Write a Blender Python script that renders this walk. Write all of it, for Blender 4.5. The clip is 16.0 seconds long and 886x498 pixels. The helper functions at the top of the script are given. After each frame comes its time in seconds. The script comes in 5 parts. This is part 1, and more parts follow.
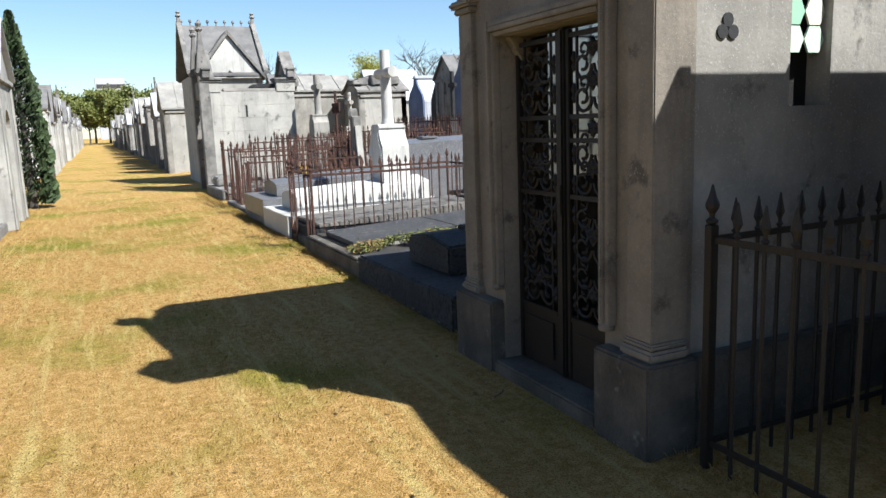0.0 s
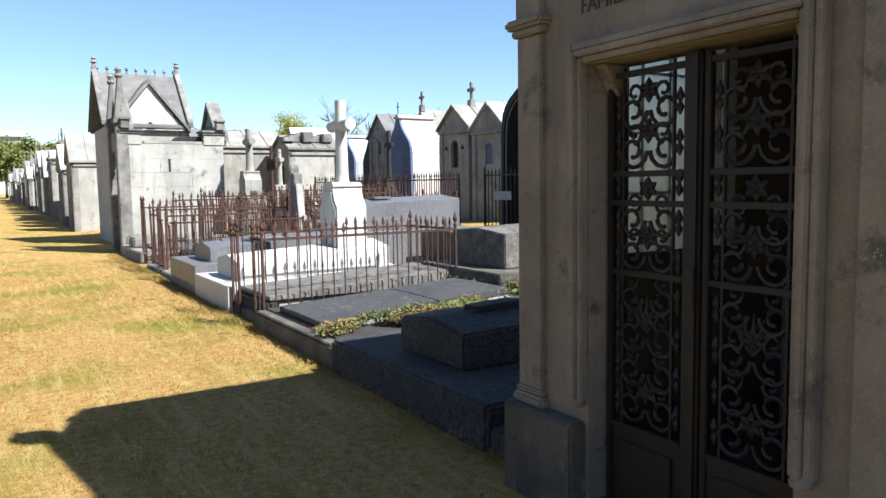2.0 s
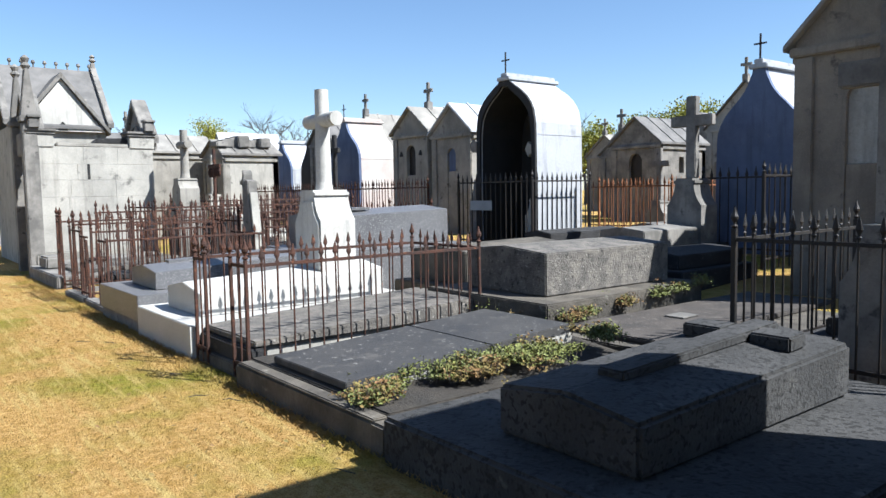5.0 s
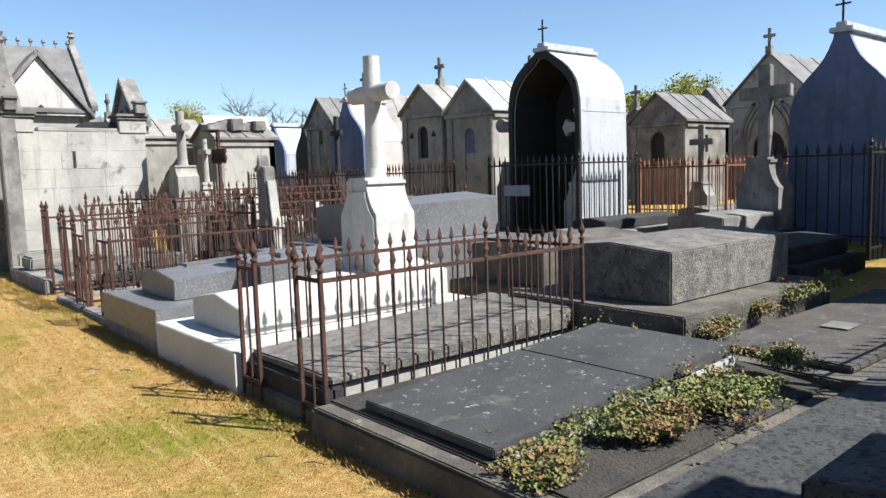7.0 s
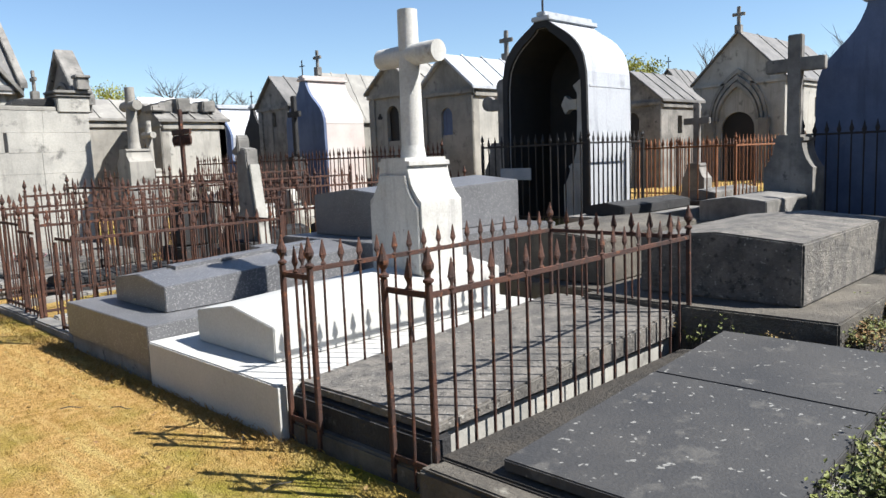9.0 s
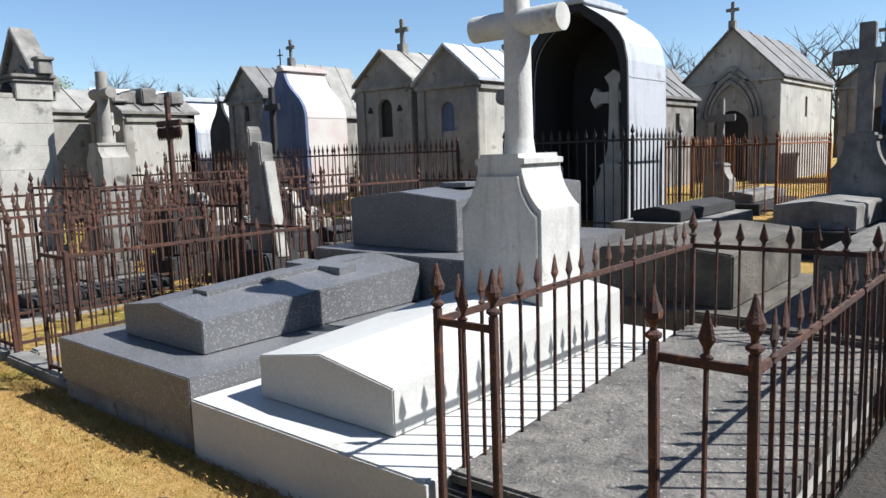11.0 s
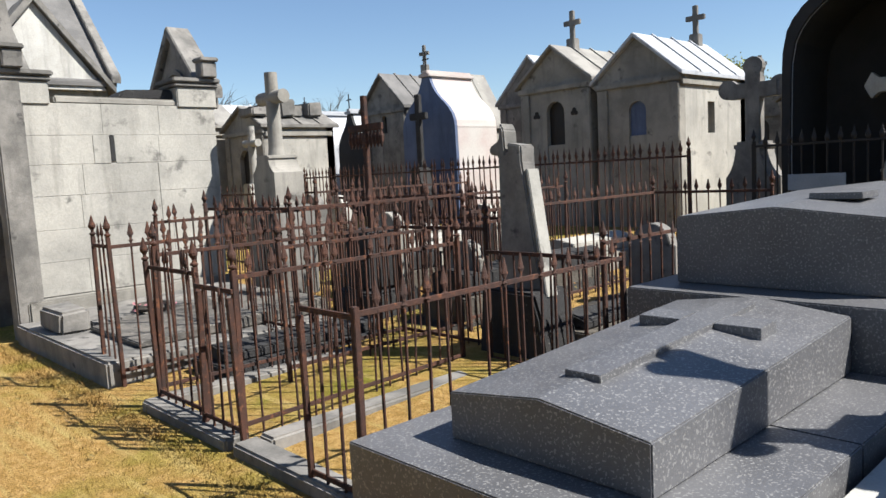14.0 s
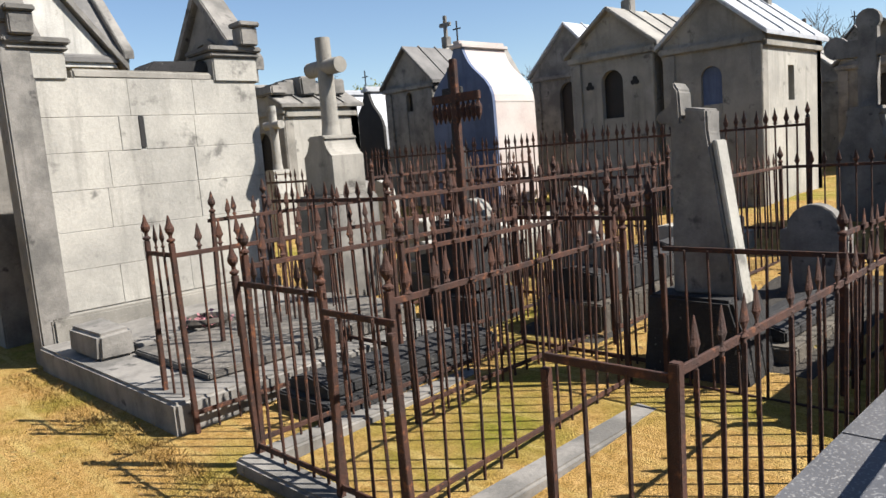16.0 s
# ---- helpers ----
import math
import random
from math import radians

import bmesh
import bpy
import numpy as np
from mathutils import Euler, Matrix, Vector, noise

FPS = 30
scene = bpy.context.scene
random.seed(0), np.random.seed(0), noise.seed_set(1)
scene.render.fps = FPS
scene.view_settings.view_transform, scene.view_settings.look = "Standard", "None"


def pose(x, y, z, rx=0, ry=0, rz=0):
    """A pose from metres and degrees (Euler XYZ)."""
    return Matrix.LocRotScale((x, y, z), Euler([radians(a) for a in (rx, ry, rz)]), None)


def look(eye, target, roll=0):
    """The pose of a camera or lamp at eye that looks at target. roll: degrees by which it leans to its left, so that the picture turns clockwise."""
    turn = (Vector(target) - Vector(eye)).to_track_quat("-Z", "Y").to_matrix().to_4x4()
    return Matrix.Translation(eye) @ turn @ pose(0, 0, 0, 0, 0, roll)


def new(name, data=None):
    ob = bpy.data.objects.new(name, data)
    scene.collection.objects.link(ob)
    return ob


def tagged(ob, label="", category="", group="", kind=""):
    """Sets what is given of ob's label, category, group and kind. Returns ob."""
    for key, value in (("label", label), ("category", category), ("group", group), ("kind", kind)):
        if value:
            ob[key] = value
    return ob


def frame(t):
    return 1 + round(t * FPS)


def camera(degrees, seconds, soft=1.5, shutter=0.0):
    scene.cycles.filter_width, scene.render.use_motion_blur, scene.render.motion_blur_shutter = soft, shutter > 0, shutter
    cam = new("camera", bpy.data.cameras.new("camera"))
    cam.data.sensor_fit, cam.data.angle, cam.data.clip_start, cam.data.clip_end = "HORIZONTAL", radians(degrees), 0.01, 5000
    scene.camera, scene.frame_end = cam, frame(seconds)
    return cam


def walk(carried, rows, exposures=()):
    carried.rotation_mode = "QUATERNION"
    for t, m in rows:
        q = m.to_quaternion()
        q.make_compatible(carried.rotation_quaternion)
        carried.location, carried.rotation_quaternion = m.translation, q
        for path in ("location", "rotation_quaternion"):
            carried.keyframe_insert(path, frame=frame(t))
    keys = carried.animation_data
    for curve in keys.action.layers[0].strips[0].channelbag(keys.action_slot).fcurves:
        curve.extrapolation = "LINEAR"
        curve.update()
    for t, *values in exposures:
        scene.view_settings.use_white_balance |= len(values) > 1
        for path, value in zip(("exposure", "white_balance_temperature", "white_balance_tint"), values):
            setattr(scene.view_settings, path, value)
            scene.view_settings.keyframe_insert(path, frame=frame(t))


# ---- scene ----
cam = camera(62.4, 16.0)
PATH = [
    (0, (-0.305, 0.87, 1.483), (0.524, 2.658, 1.144), -2.2),
    (0.5, (-0.316, 1.191, 1.465), (0.486, 3.002, 1.184), -1.7),
    (1, (-0.346, 1.512, 1.465), (0.602, 3.255, 1.217), -1.3),
    (1.5, (-0.361, 1.906, 1.466), (0.74, 3.557, 1.21), -3.0),
    (2, (-0.339, 2.268, 1.464), (0.708, 3.963, 1.285), -0.9),
    (2.5, (-0.351, 2.566, 1.477), (0.739, 4.225, 1.237), -0.2),
    (3, (-0.375, 2.897, 1.47), (0.903, 4.423, 1.27), -0.7),
    (3.1, (-0.379, 2.962, 1.469), (0.929, 4.459, 1.257), 0.0),
    (3.5, (-0.388, 3.222, 1.462), (0.89, 4.754, 1.313), -0.3),
    (4, (-0.338, 3.605, 1.513), (0.884, 5.178, 1.338), -0.9),
    (4.5, (-0.297, 3.97, 1.491), (0.973, 5.507, 1.334), -1.0),
    (5, (-0.234, 4.306, 1.457), (0.997, 5.875, 1.301), -1.0),
    (5.2, (-0.194, 4.47, 1.496), (0.958, 6.098, 1.346), -0.7),
    (7.3, (-0.108, 6.175, 1.513), (1.233, 7.637, 1.276), -2.5),
    (7.5, (-0.091, 6.336, 1.514), (1.310, 7.740, 1.266), -2.1),
    (8, (-0.124, 6.733, 1.509), (1.257, 8.151, 1.225), -2.6),
    (8.2, (-0.118, 6.899, 1.505), (1.258, 8.324, 1.242), -2.8),
    (10.3, (-0.038, 8.432, 1.484), (1.509, 9.666, 1.194), -1.4),
    (10.5, (0.001, 8.647, 1.496), (1.577, 9.841, 1.197), -2.0),
    (11, (0.064, 9.039, 1.511), (1.569, 10.331, 1.254), -1.9),
    (11.5, (0.148, 9.455, 1.53), (1.553, 10.861, 1.306), -1.3),
    (12, (0.116, 9.901, 1.481), (1.61, 11.217, 1.29), -1.3),
    (12.5, (0.203, 10.302, 1.508), (1.601, 11.719, 1.31), -2.8),
    (13, (0.215, 10.786, 1.519), (1.52, 12.286, 1.297), -2.8),
    (13.5, (0.248, 11.199, 1.529), (1.639, 12.614, 1.279), -3.0),
    (14, (0.257, 11.565, 1.503), (1.618, 13.016, 1.297), -3.1),
    (14.5, (0.329, 11.953, 1.541), (1.674, 13.411, 1.29), -2.2),
    (15, (0.359, 12.348, 1.538), (1.787, 13.728, 1.306), -4.1),
    (15.5, (0.365, 12.736, 1.504), (1.768, 14.139, 1.246), -4.2),
    (16, (0.362, 13.171, 1.548), (1.744, 14.594, 1.29), -4.6),
]
walk(cam, [(t, look(eye, target, roll)) for t, eye, target, roll in PATH],
     [(0, 1.36, 6000, 9), (2, 1.62, 6000, 9), (3.5, 1.62, 5950, 9), (5, 1.46, 5900, 9), (8, 1.4, 6250, 10), (10.3, 1.3, 6100, 10),
      (12.5, 1.1, 5900, 9), (14, 1.2, 6350, 10), (16, 1.26, 6550, 11)])


# ---- world, sun ----
SUN_EL, SUN_AZ = radians(48), math.atan2(0.54, -0.842)
world = bpy.data.worlds.new("sky_world")
scene.world = world
world.use_nodes = True
wn = world.node_tree
sky = wn.nodes.new("ShaderNodeTexSky")
sky.sky_type, sky.sun_disc = "NISHITA", False
sky.sun_elevation, sky.sun_rotation = SUN_EL, SUN_AZ
sky.air_density, sky.dust_density, sky.ozone_density = 1.0, 0.15, 3.5
wn.links.new(sky.outputs[0], wn.nodes["Background"].inputs[0])
wn.nodes["Background"].inputs[1].default_value = 0.06
sun = new("sun", bpy.data.lights.new("sun", "SUN"))
sun.data.energy, sun.data.angle, sun.data.color = 5.0, radians(0.6), (1.0, 0.96, 0.89)
sun.matrix_world = look((math.sin(SUN_AZ) * 60, math.cos(SUN_AZ) * 60, math.tan(SUN_EL) * 60), (0, 0, 0))


# ---- materials ----
def material(name, base, second=None, scale=3.0, grain=40.0, rough=0.85, bump=0.3, third=None, third_at=0.62,
             streak=False, metallic=0.0, speckle=None, bump_dist=0.01, spread=0.12, piece=0.0, spot=0.58, spot_scale=0.0):
    """Two-scale mottled surface: base to second by a broad noise, third in patches, fine grain over all."""
    m = bpy.data.materials.new(name)
    m.use_nodes = True
    nt = m.node_tree
    N, L = nt.nodes, nt.links
    b = N["Principled BSDF"]
    geo = N.new("ShaderNodeNewGeometry")
    second = second or tuple(c * 0.7 for c in base)

    def tex(sc, detail=6.0, stretch=None):
        n = N.new("ShaderNodeTexNoise")
        n.inputs["Scale"].default_value, n.inputs["Detail"].default_value = sc, detail
        n.inputs["Roughness"].default_value = 0.62
        if stretch:
            mp = N.new("ShaderNodeMapping")
            mp.inputs["Scale"].default_value = stretch
            L.new(geo.outputs["Position"], mp.inputs["Vector"])
            L.new(mp.outputs[0], n.inputs["Vector"])
        else:
            L.new(geo.outputs["Position"], n.inputs["Vector"])
        return n.outputs["Fac"]

    def ramp(fac, lo, hi):
        r = N.new("ShaderNodeMapRange")
        r.inputs["From Min"].default_value, r.inputs["From Max"].default_value = lo, hi
        L.new(fac, r.inputs["Value"])
        return r.outputs[0]

    def mix(fac, a, c, blend="MIX"):
        x = N.new("ShaderNodeMix")
        x.data_type, x.blend_type = "RGBA", blend
        L.new(fac, x.inputs[0]) if hasattr(fac, "is_linked") else setattr(x.inputs[0], "default_value", fac)
        for sock, v in ((x.inputs[6], a), (x.inputs[7], c)):
            if hasattr(v, "is_linked"):
                L.new(v, sock)
            else:
                sock.default_value = (*v, 1)
        return x.outputs[2]

    broad = tex(scale)
    fine = tex(grain, 4.0)
    col = mix(ramp(broad, 0.5 - spread, 0.5 + spread), base, second)
    if third:
        col = mix(ramp(tex(scale * 2.7, 8.0), third_at, third_at + 0.09), col, third)
    if streak:
        col = mix(ramp(tex(2.2, 5.0, (3.0, 3.0, 0.35)), 0.52, 0.78), col, tuple(c * 0.5 for c in base))
    if speckle:
        col = mix(ramp(tex(spot_scale or grain * 2.2, 1.5), spot, spot + 0.05), col, speckle)
    col = mix(ramp(fine, 0.25, 0.75), mix(0.22, col, (0, 0, 0)), col)
    if piece:
        oi = N.new("ShaderNodeObjectInfo")
        col = mix(ramp(oi.outputs["Random"], 0, 1 / piece), col, mix(0.5, col, (0.05, 0.04, 0.03)))
    L.new(col, b.inputs["Base Color"])
    b.inputs["Metallic"].default_value = metallic
    rr = N.new("ShaderNodeMapRange")
    rr.inputs["To Min"].default_value, rr.inputs["To Max"].default_value = max(0.05, rough - 0.12), min(1, rough + 0.12)
    L.new(fine, rr.inputs["Value"])
    L.new(rr.outputs[0], b.inputs["Roughness"])
    bp = N.new("ShaderNodeBump")
    bp.inputs["Strength"].default_value, bp.inputs["Distance"].default_value = bump, bump_dist
    L.new(fine, bp.inputs["Height"])
    L.new(bp.outputs[0], b.inputs["Normal"])
    return m


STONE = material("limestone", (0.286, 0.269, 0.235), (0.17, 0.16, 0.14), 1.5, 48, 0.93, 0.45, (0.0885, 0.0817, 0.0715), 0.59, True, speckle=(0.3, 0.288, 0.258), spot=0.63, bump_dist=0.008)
# Darker, warmer limestone for walls turned from the sun: shade in the colour.
STONE_SHADED = material("shaded_warm_limestone", (0.225, 0.194, 0.153), (0.143, 0.123, 0.0987), 1.7, 52, 0.93, 0.45, (0.0817, 0.0715, 0.0579), 0.59, True, speckle=(0.24, 0.212, 0.172), spot=0.63, bump_dist=0.008)
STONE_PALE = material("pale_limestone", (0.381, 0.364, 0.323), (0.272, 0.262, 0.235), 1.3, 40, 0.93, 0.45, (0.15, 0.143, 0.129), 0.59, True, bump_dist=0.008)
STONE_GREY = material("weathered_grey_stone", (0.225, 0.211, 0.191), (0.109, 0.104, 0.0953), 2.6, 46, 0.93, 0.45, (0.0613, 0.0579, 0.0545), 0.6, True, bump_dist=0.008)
# Near-black for blackened stones, and for shade on fronts and ground.
STONE_DARK = material("blackened_shaded_stone", (0.0245, 0.0238, 0.0245), (0.0129, 0.0126, 0.0129), 3.0, 55, 0.95, 0.9, (0.0681, 0.0654, 0.0599), 0.635, False, speckle=(0.123, 0.119, 0.109), spot=0.69, spot_scale=34.0, bump_dist=0.012)
BASE_STONE = material("stained_base_stone", (0.116, 0.101, 0.0803), (0.0511, 0.0449, 0.0361), 3.0, 44, 0.93, 0.9, (0.191, 0.177, 0.146), 0.62, True, bump_dist=0.016)
SLATE = material("black_slate", (0.044, 0.042, 0.04), (0.027, 0.027, 0.028), 2.2, 60, 0.75, 0.4, (0.07, 0.066, 0.06), 0.58, False, speckle=(0.2, 0.195, 0.18), spot=0.67, spot_scale=26.0)
FLECKED = material("flecked_dark_stone", (0.044, 0.043, 0.042), (0.022, 0.022, 0.022), 2.4, 50, 0.92, 0.8, (0.075, 0.072, 0.067), 0.62, False, speckle=(0.008, 0.008, 0.007), spot=0.55, spot_scale=30.0, bump_dist=0.012)
LEDGER = material("lichened_ledger", (0.16, 0.144, 0.124), (0.0783, 0.0728, 0.0654), 6.0, 45, 0.95, 1.0, (0.0443, 0.0408, 0.0368), 0.56, speckle=(0.272, 0.259, 0.231), spot=0.66, spot_scale=40.0, bump_dist=0.014)
GRANITE = material("grey_granite", (0.115, 0.115, 0.12), (0.086, 0.086, 0.09), 2.0, 60, 0.42, 0.12, None, 0.6, False, 0.0, (0.225, 0.222, 0.218), spot=0.585, spot_scale=78.0)
MARBLE = material("white_marble", (0.455, 0.447, 0.42), (0.405, 0.397, 0.37), 1.6, 60, 0.6, 0.15, (0.36, 0.34, 0.3), 0.62)
MARBLE_OLD = material("streaked_marble", (0.49, 0.477, 0.443), (0.381, 0.368, 0.334), 2.4, 50, 0.8, 0.35, (0.204, 0.177, 0.15), 0.63, True)
RUST = material("rusted_iron", (0.064, 0.023, 0.012), (0.027, 0.0125, 0.009), 9.0, 120, 0.9, 0.6, (0.14, 0.05, 0.02), 0.57)
RUST_ORANGE = material("orange_rust", (0.204, 0.0749, 0.0238), (0.123, 0.0443, 0.017), 7.0, 120, 0.9, 0.5)
IRON = material("black_iron", (0.00953, 0.00885, 0.00885), (0.0163, 0.0116, 0.00953), 6.0, 110, 0.55, 0.35, None, 0.6, False, 0.3)
# Near-black: the shade of holes, insides and dark fronts is put into this colour.
DARK_VOID = material("shade_black", (0.0204, 0.0197, 0.0204), (0.0123, 0.0123, 0.0123), 2.0, 40, 0.9, 0.3)
ZINC = material("whitewashed_zinc", (0.4, 0.412, 0.435), (0.355, 0.366, 0.384), 1.0, 30, 0.55, 0.2, (0.28, 0.288, 0.3), 0.62, True)
# Blue-grey stands in for whitewashed fronts lying in sky-lit shade.
SHADE_BLUE = material("shaded_blue_grey", (0.102, 0.136, 0.225), (0.0681, 0.0953, 0.17), 1.6, 45, 0.85, 0.3, (0.136, 0.163, 0.218), 0.66, True)
PINK = material("pink_grey_render", (0.422, 0.34, 0.313), (0.463, 0.436, 0.408), 0.9, 45, 0.9, 0.3)
SOIL = material("dark_soil", (0.0408, 0.034, 0.0259), (0.0238, 0.0204, 0.0163), 5.0, 45, 0.97, 1.0, (0.0749, 0.0647, 0.0477), 0.62, bump_dist=0.02)
STONE_BROWN = material("brown_worn_stone", (0.062, 0.052, 0.044), (0.036, 0.031, 0.027), 3.2, 50, 0.92, 0.6, (0.1, 0.086, 0.072), 0.6, False, speckle=(0.16, 0.15, 0.13), spot=0.68, spot_scale=30.0)
ROOF = material("lichened_roof_slabs", (0.272, 0.259, 0.231), (0.191, 0.18, 0.163), 2.0, 40, 0.9, 0.5, (0.34, 0.327, 0.293), 0.62)
ROOF_SLATE = material("grey_roof_slates", (0.15, 0.143, 0.136), (0.0953, 0.0919, 0.0885), 2.4, 60, 0.8, 0.5, (0.204, 0.191, 0.163), 0.64)
BARK = material("bark", (0.0817, 0.0681, 0.0545), (0.0477, 0.0408, 0.034), 6.0, 40, 0.95, 0.8)
LEAF = material("green_leaf", (0.15, 0.165, 0.03), (0.085, 0.1, 0.02), 5.0, 60, 0.7, 0.1)
LEAF_DRY = material("reddish_leaf", (0.19, 0.1, 0.035), (0.15, 0.13, 0.03), 7.0, 60, 0.8, 0.1)
LEAF_YELLOW = material("spring_leaf", (0.231, 0.231, 0.0204), (0.15, 0.163, 0.017), 0.4, 20, 0.8, 0.1)
CYPRESS = material("cypress_leaf", (0.0238, 0.0408, 0.0136), (0.0408, 0.0681, 0.017), 2.2, 30, 0.8, 0.1)
PETAL = material("white_petal", (0.511, 0.517, 0.463), (0.477, 0.477, 0.408), 8, 60, 0.7, 0.1)
PETAL_PINK = material("pink_petal", (0.408, 0.191, 0.204), (0.34, 0.136, 0.15), 8, 60, 0.7, 0.1)
ENAMEL = material("grey_blue_plate", (0.204, 0.245, 0.3), (0.163, 0.204, 0.252), 5, 60, 0.5, 0.1)
LETTER = material("dark_letter_paint", (0.0477, 0.0408, 0.034), (0.034, 0.0306, 0.0272), 9, 60, 0.9, 0.1)


def grass_material():
    m = bpy.data.materials.new("dry_mown_grass")
    m.use_nodes = True
    N, L = m.node_tree.nodes, m.node_tree.links
    b = N["Principled BSDF"]
    geo = N.new("ShaderNodeNewGeometry")

    def tex(sc, detail, stretch=(1, 1, 1)):
        mp = N.new("ShaderNodeMapping")
        mp.inputs["Scale"].default_value = stretch
        L.new(geo.outputs["Position"], mp.inputs["Vector"])
        n = N.new("ShaderNodeTexNoise")
        n.inputs["Scale"].default_value, n.inputs["Detail"].default_value, n.inputs["Roughness"].default_value = sc, detail, 0.65
        L.new(mp.outputs[0], n.inputs["Vector"])
        return n.outputs["Fac"]

    def ramp(fac, lo, hi):
        r = N.new("ShaderNodeMapRange")
        r.inputs["From Min"].default_value, r.inputs["From Max"].default_value = lo, hi
        L.new(fac, r.inputs["Value"])
        return r.outputs[0]

    def mix(fac, a, c):
        x = N.new("ShaderNodeMix")
        x.data_type = "RGBA"
        L.new(fac, x.inputs[0])
        for sock, v in ((x.inputs[6], a), (x.inputs[7], c)):
            if isinstance(v, tuple):
                sock.default_value = (*v, 1)
            else:
                L.new(v, sock)
        return x.outputs[2]

    straw = mix(ramp(tex(16, 6), 0.34, 0.66), (0.283, 0.164, 0.04), (0.496, 0.314, 0.117))
    green = mix(ramp(tex(22, 5), 0.35, 0.65), (0.136, 0.136, 0.0136), (0.245, 0.225, 0.0306))
    patch = ramp(tex(0.55, 4), 0.485, 0.645)
    col = mix(patch, straw, green)
    col = mix(ramp(tex(5.0, 4, (2.22, 0.185, 0.74)), 0.5, 0.72), col, (0.4588, 0.3478, 0.1258))
    tuft = tex(95, 3)
    dark = mix(ramp(tuft, 0.25, 0.55), (0.113, 0.0672, 0.0167), col)
    L.new(dark, b.inputs["Base Color"])
    b.inputs["Roughness"].default_value = 0.95
    b.inputs["Specular IOR Level"].default_value = 0.15
    bp = N.new("ShaderNodeBump")
    bp.inputs["Strength"].default_value, bp.inputs["Distance"].default_value = 0.9, 0.03
    L.new(tuft, bp.inputs["Height"])
    L.new(bp.outputs[0], b.inputs["Normal"])
    return m


GRASS = grass_material()


def glass_material():
    m = bpy.data.materials.new("stained_glass")
    m.use_nodes = True
    N, L = m.node_tree.nodes, m.node_tree.links
    b = N["Principled BSDF"]
    b.inputs["Roughness"].default_value = 0.25
    b.inputs["Transmission Weight"].default_value = 0.1
    oi = N.new("ShaderNodeObjectInfo")
    cr = N.new("ShaderNodeValToRGB")
    cr.color_ramp.interpolation = "CONSTANT"
    cols = [(0.0, (0.5, 0.62, 0.5)), (0.35, (0.3, 0.5, 0.36)), (0.6, (0.6, 0.6, 0.5)), (0.8, (0.45, 0.2, 0.13))]
    while len(cr.color_ramp.elements) < len(cols):
        cr.color_ramp.elements.new(0.5)
    for e, (p, c) in zip(cr.color_ramp.elements, cols):
        e.position, e.color = p, (*c, 1)
    L.new(oi.outputs["Random"], cr.inputs[0])
    L.new(cr.outputs[0], b.inputs["Base Color"])
    return m


GLASS = glass_material()


def clear_material():
    m = bpy.data.materials.new("dusty_glass")
    m.use_nodes = True
    b = m.node_tree.nodes["Principled BSDF"]
    b.inputs["Base Color"].default_value = (0.8, 0.76, 0.6, 1)
    b.inputs["Roughness"].default_value, b.inputs["Transmission Weight"].default_value = 0.4, 0.9
    return m


CLEAR = clear_material()


# ---- mesh helpers ----
def ground_z(x, y=0.0):
    """The lane is level; behind it the plots climb gently."""
    return 0.0 if x < 2.2 else min(0.5, 0.05 * (x - 2.2))


def thing(name, x, y, z, label, category, group="", rz=0.0, kind=""):
    e = new(name)
    e.empty_display_size = 0.2
    e.matrix_world = pose(x, y, z, 0, 0, rz)
    return tagged(e, label, category, group, kind)


def link_mesh(name, me, parent, label="", m=None):
    o = new(name, me)
    if parent:
        o.parent = parent
    if m is not None:
        o.matrix_basis = m
    return tagged(o, label)


def mesh_of(name, bm, mat, smooth=False):
    bmesh.ops.recalc_face_normals(bm, faces=bm.faces)
    me = bpy.data.meshes.new(name)
    if smooth:
        for f in bm.faces:
            f.smooth = True
    bm.to_mesh(me)
    bm.free()
    me.materials.append(mat)
    return me


def part(name, bm, mat, parent, label="", m=None, smooth=False):
    return link_mesh(name, mesh_of(name, bm, mat, smooth), parent, label, m)


def fixed(name, bm, mat, label, category="", smooth=False, kind="structure"):
    return tagged(link_mesh(name, mesh_of(name, bm, mat, smooth), None), label, category, "", kind)


def box(x0, y0, z0, x1, y1, z1, bevel=0.008, bm=None, segs=2):
    out = bm or bmesh.new()
    b = bmesh.new()
    bmesh.ops.create_cube(b, size=1)
    for v in b.verts:
        v.co = Vector((x0 + (v.co.x + 0.5) * (x1 - x0), y0 + (v.co.y + 0.5) * (y1 - y0), z0 + (v.co.z + 0.5) * (z1 - z0)))
    if bevel:
        bmesh.ops.bevel(b, geom=b.edges[:], offset=bevel, segments=segs, affect="EDGES")
    return merge(out, b)


def merge(out, b, m=None):
    if m is not None:
        bmesh.ops.transform(b, matrix=m, verts=b.verts)
    off = {}
    for v in b.verts:
        off[v] = out.verts.new(v.co)
    for f in b.faces:
        try:
            out.faces.new([off[v] for v in f.verts])
        except ValueError:
            pass
    b.free()
    return out


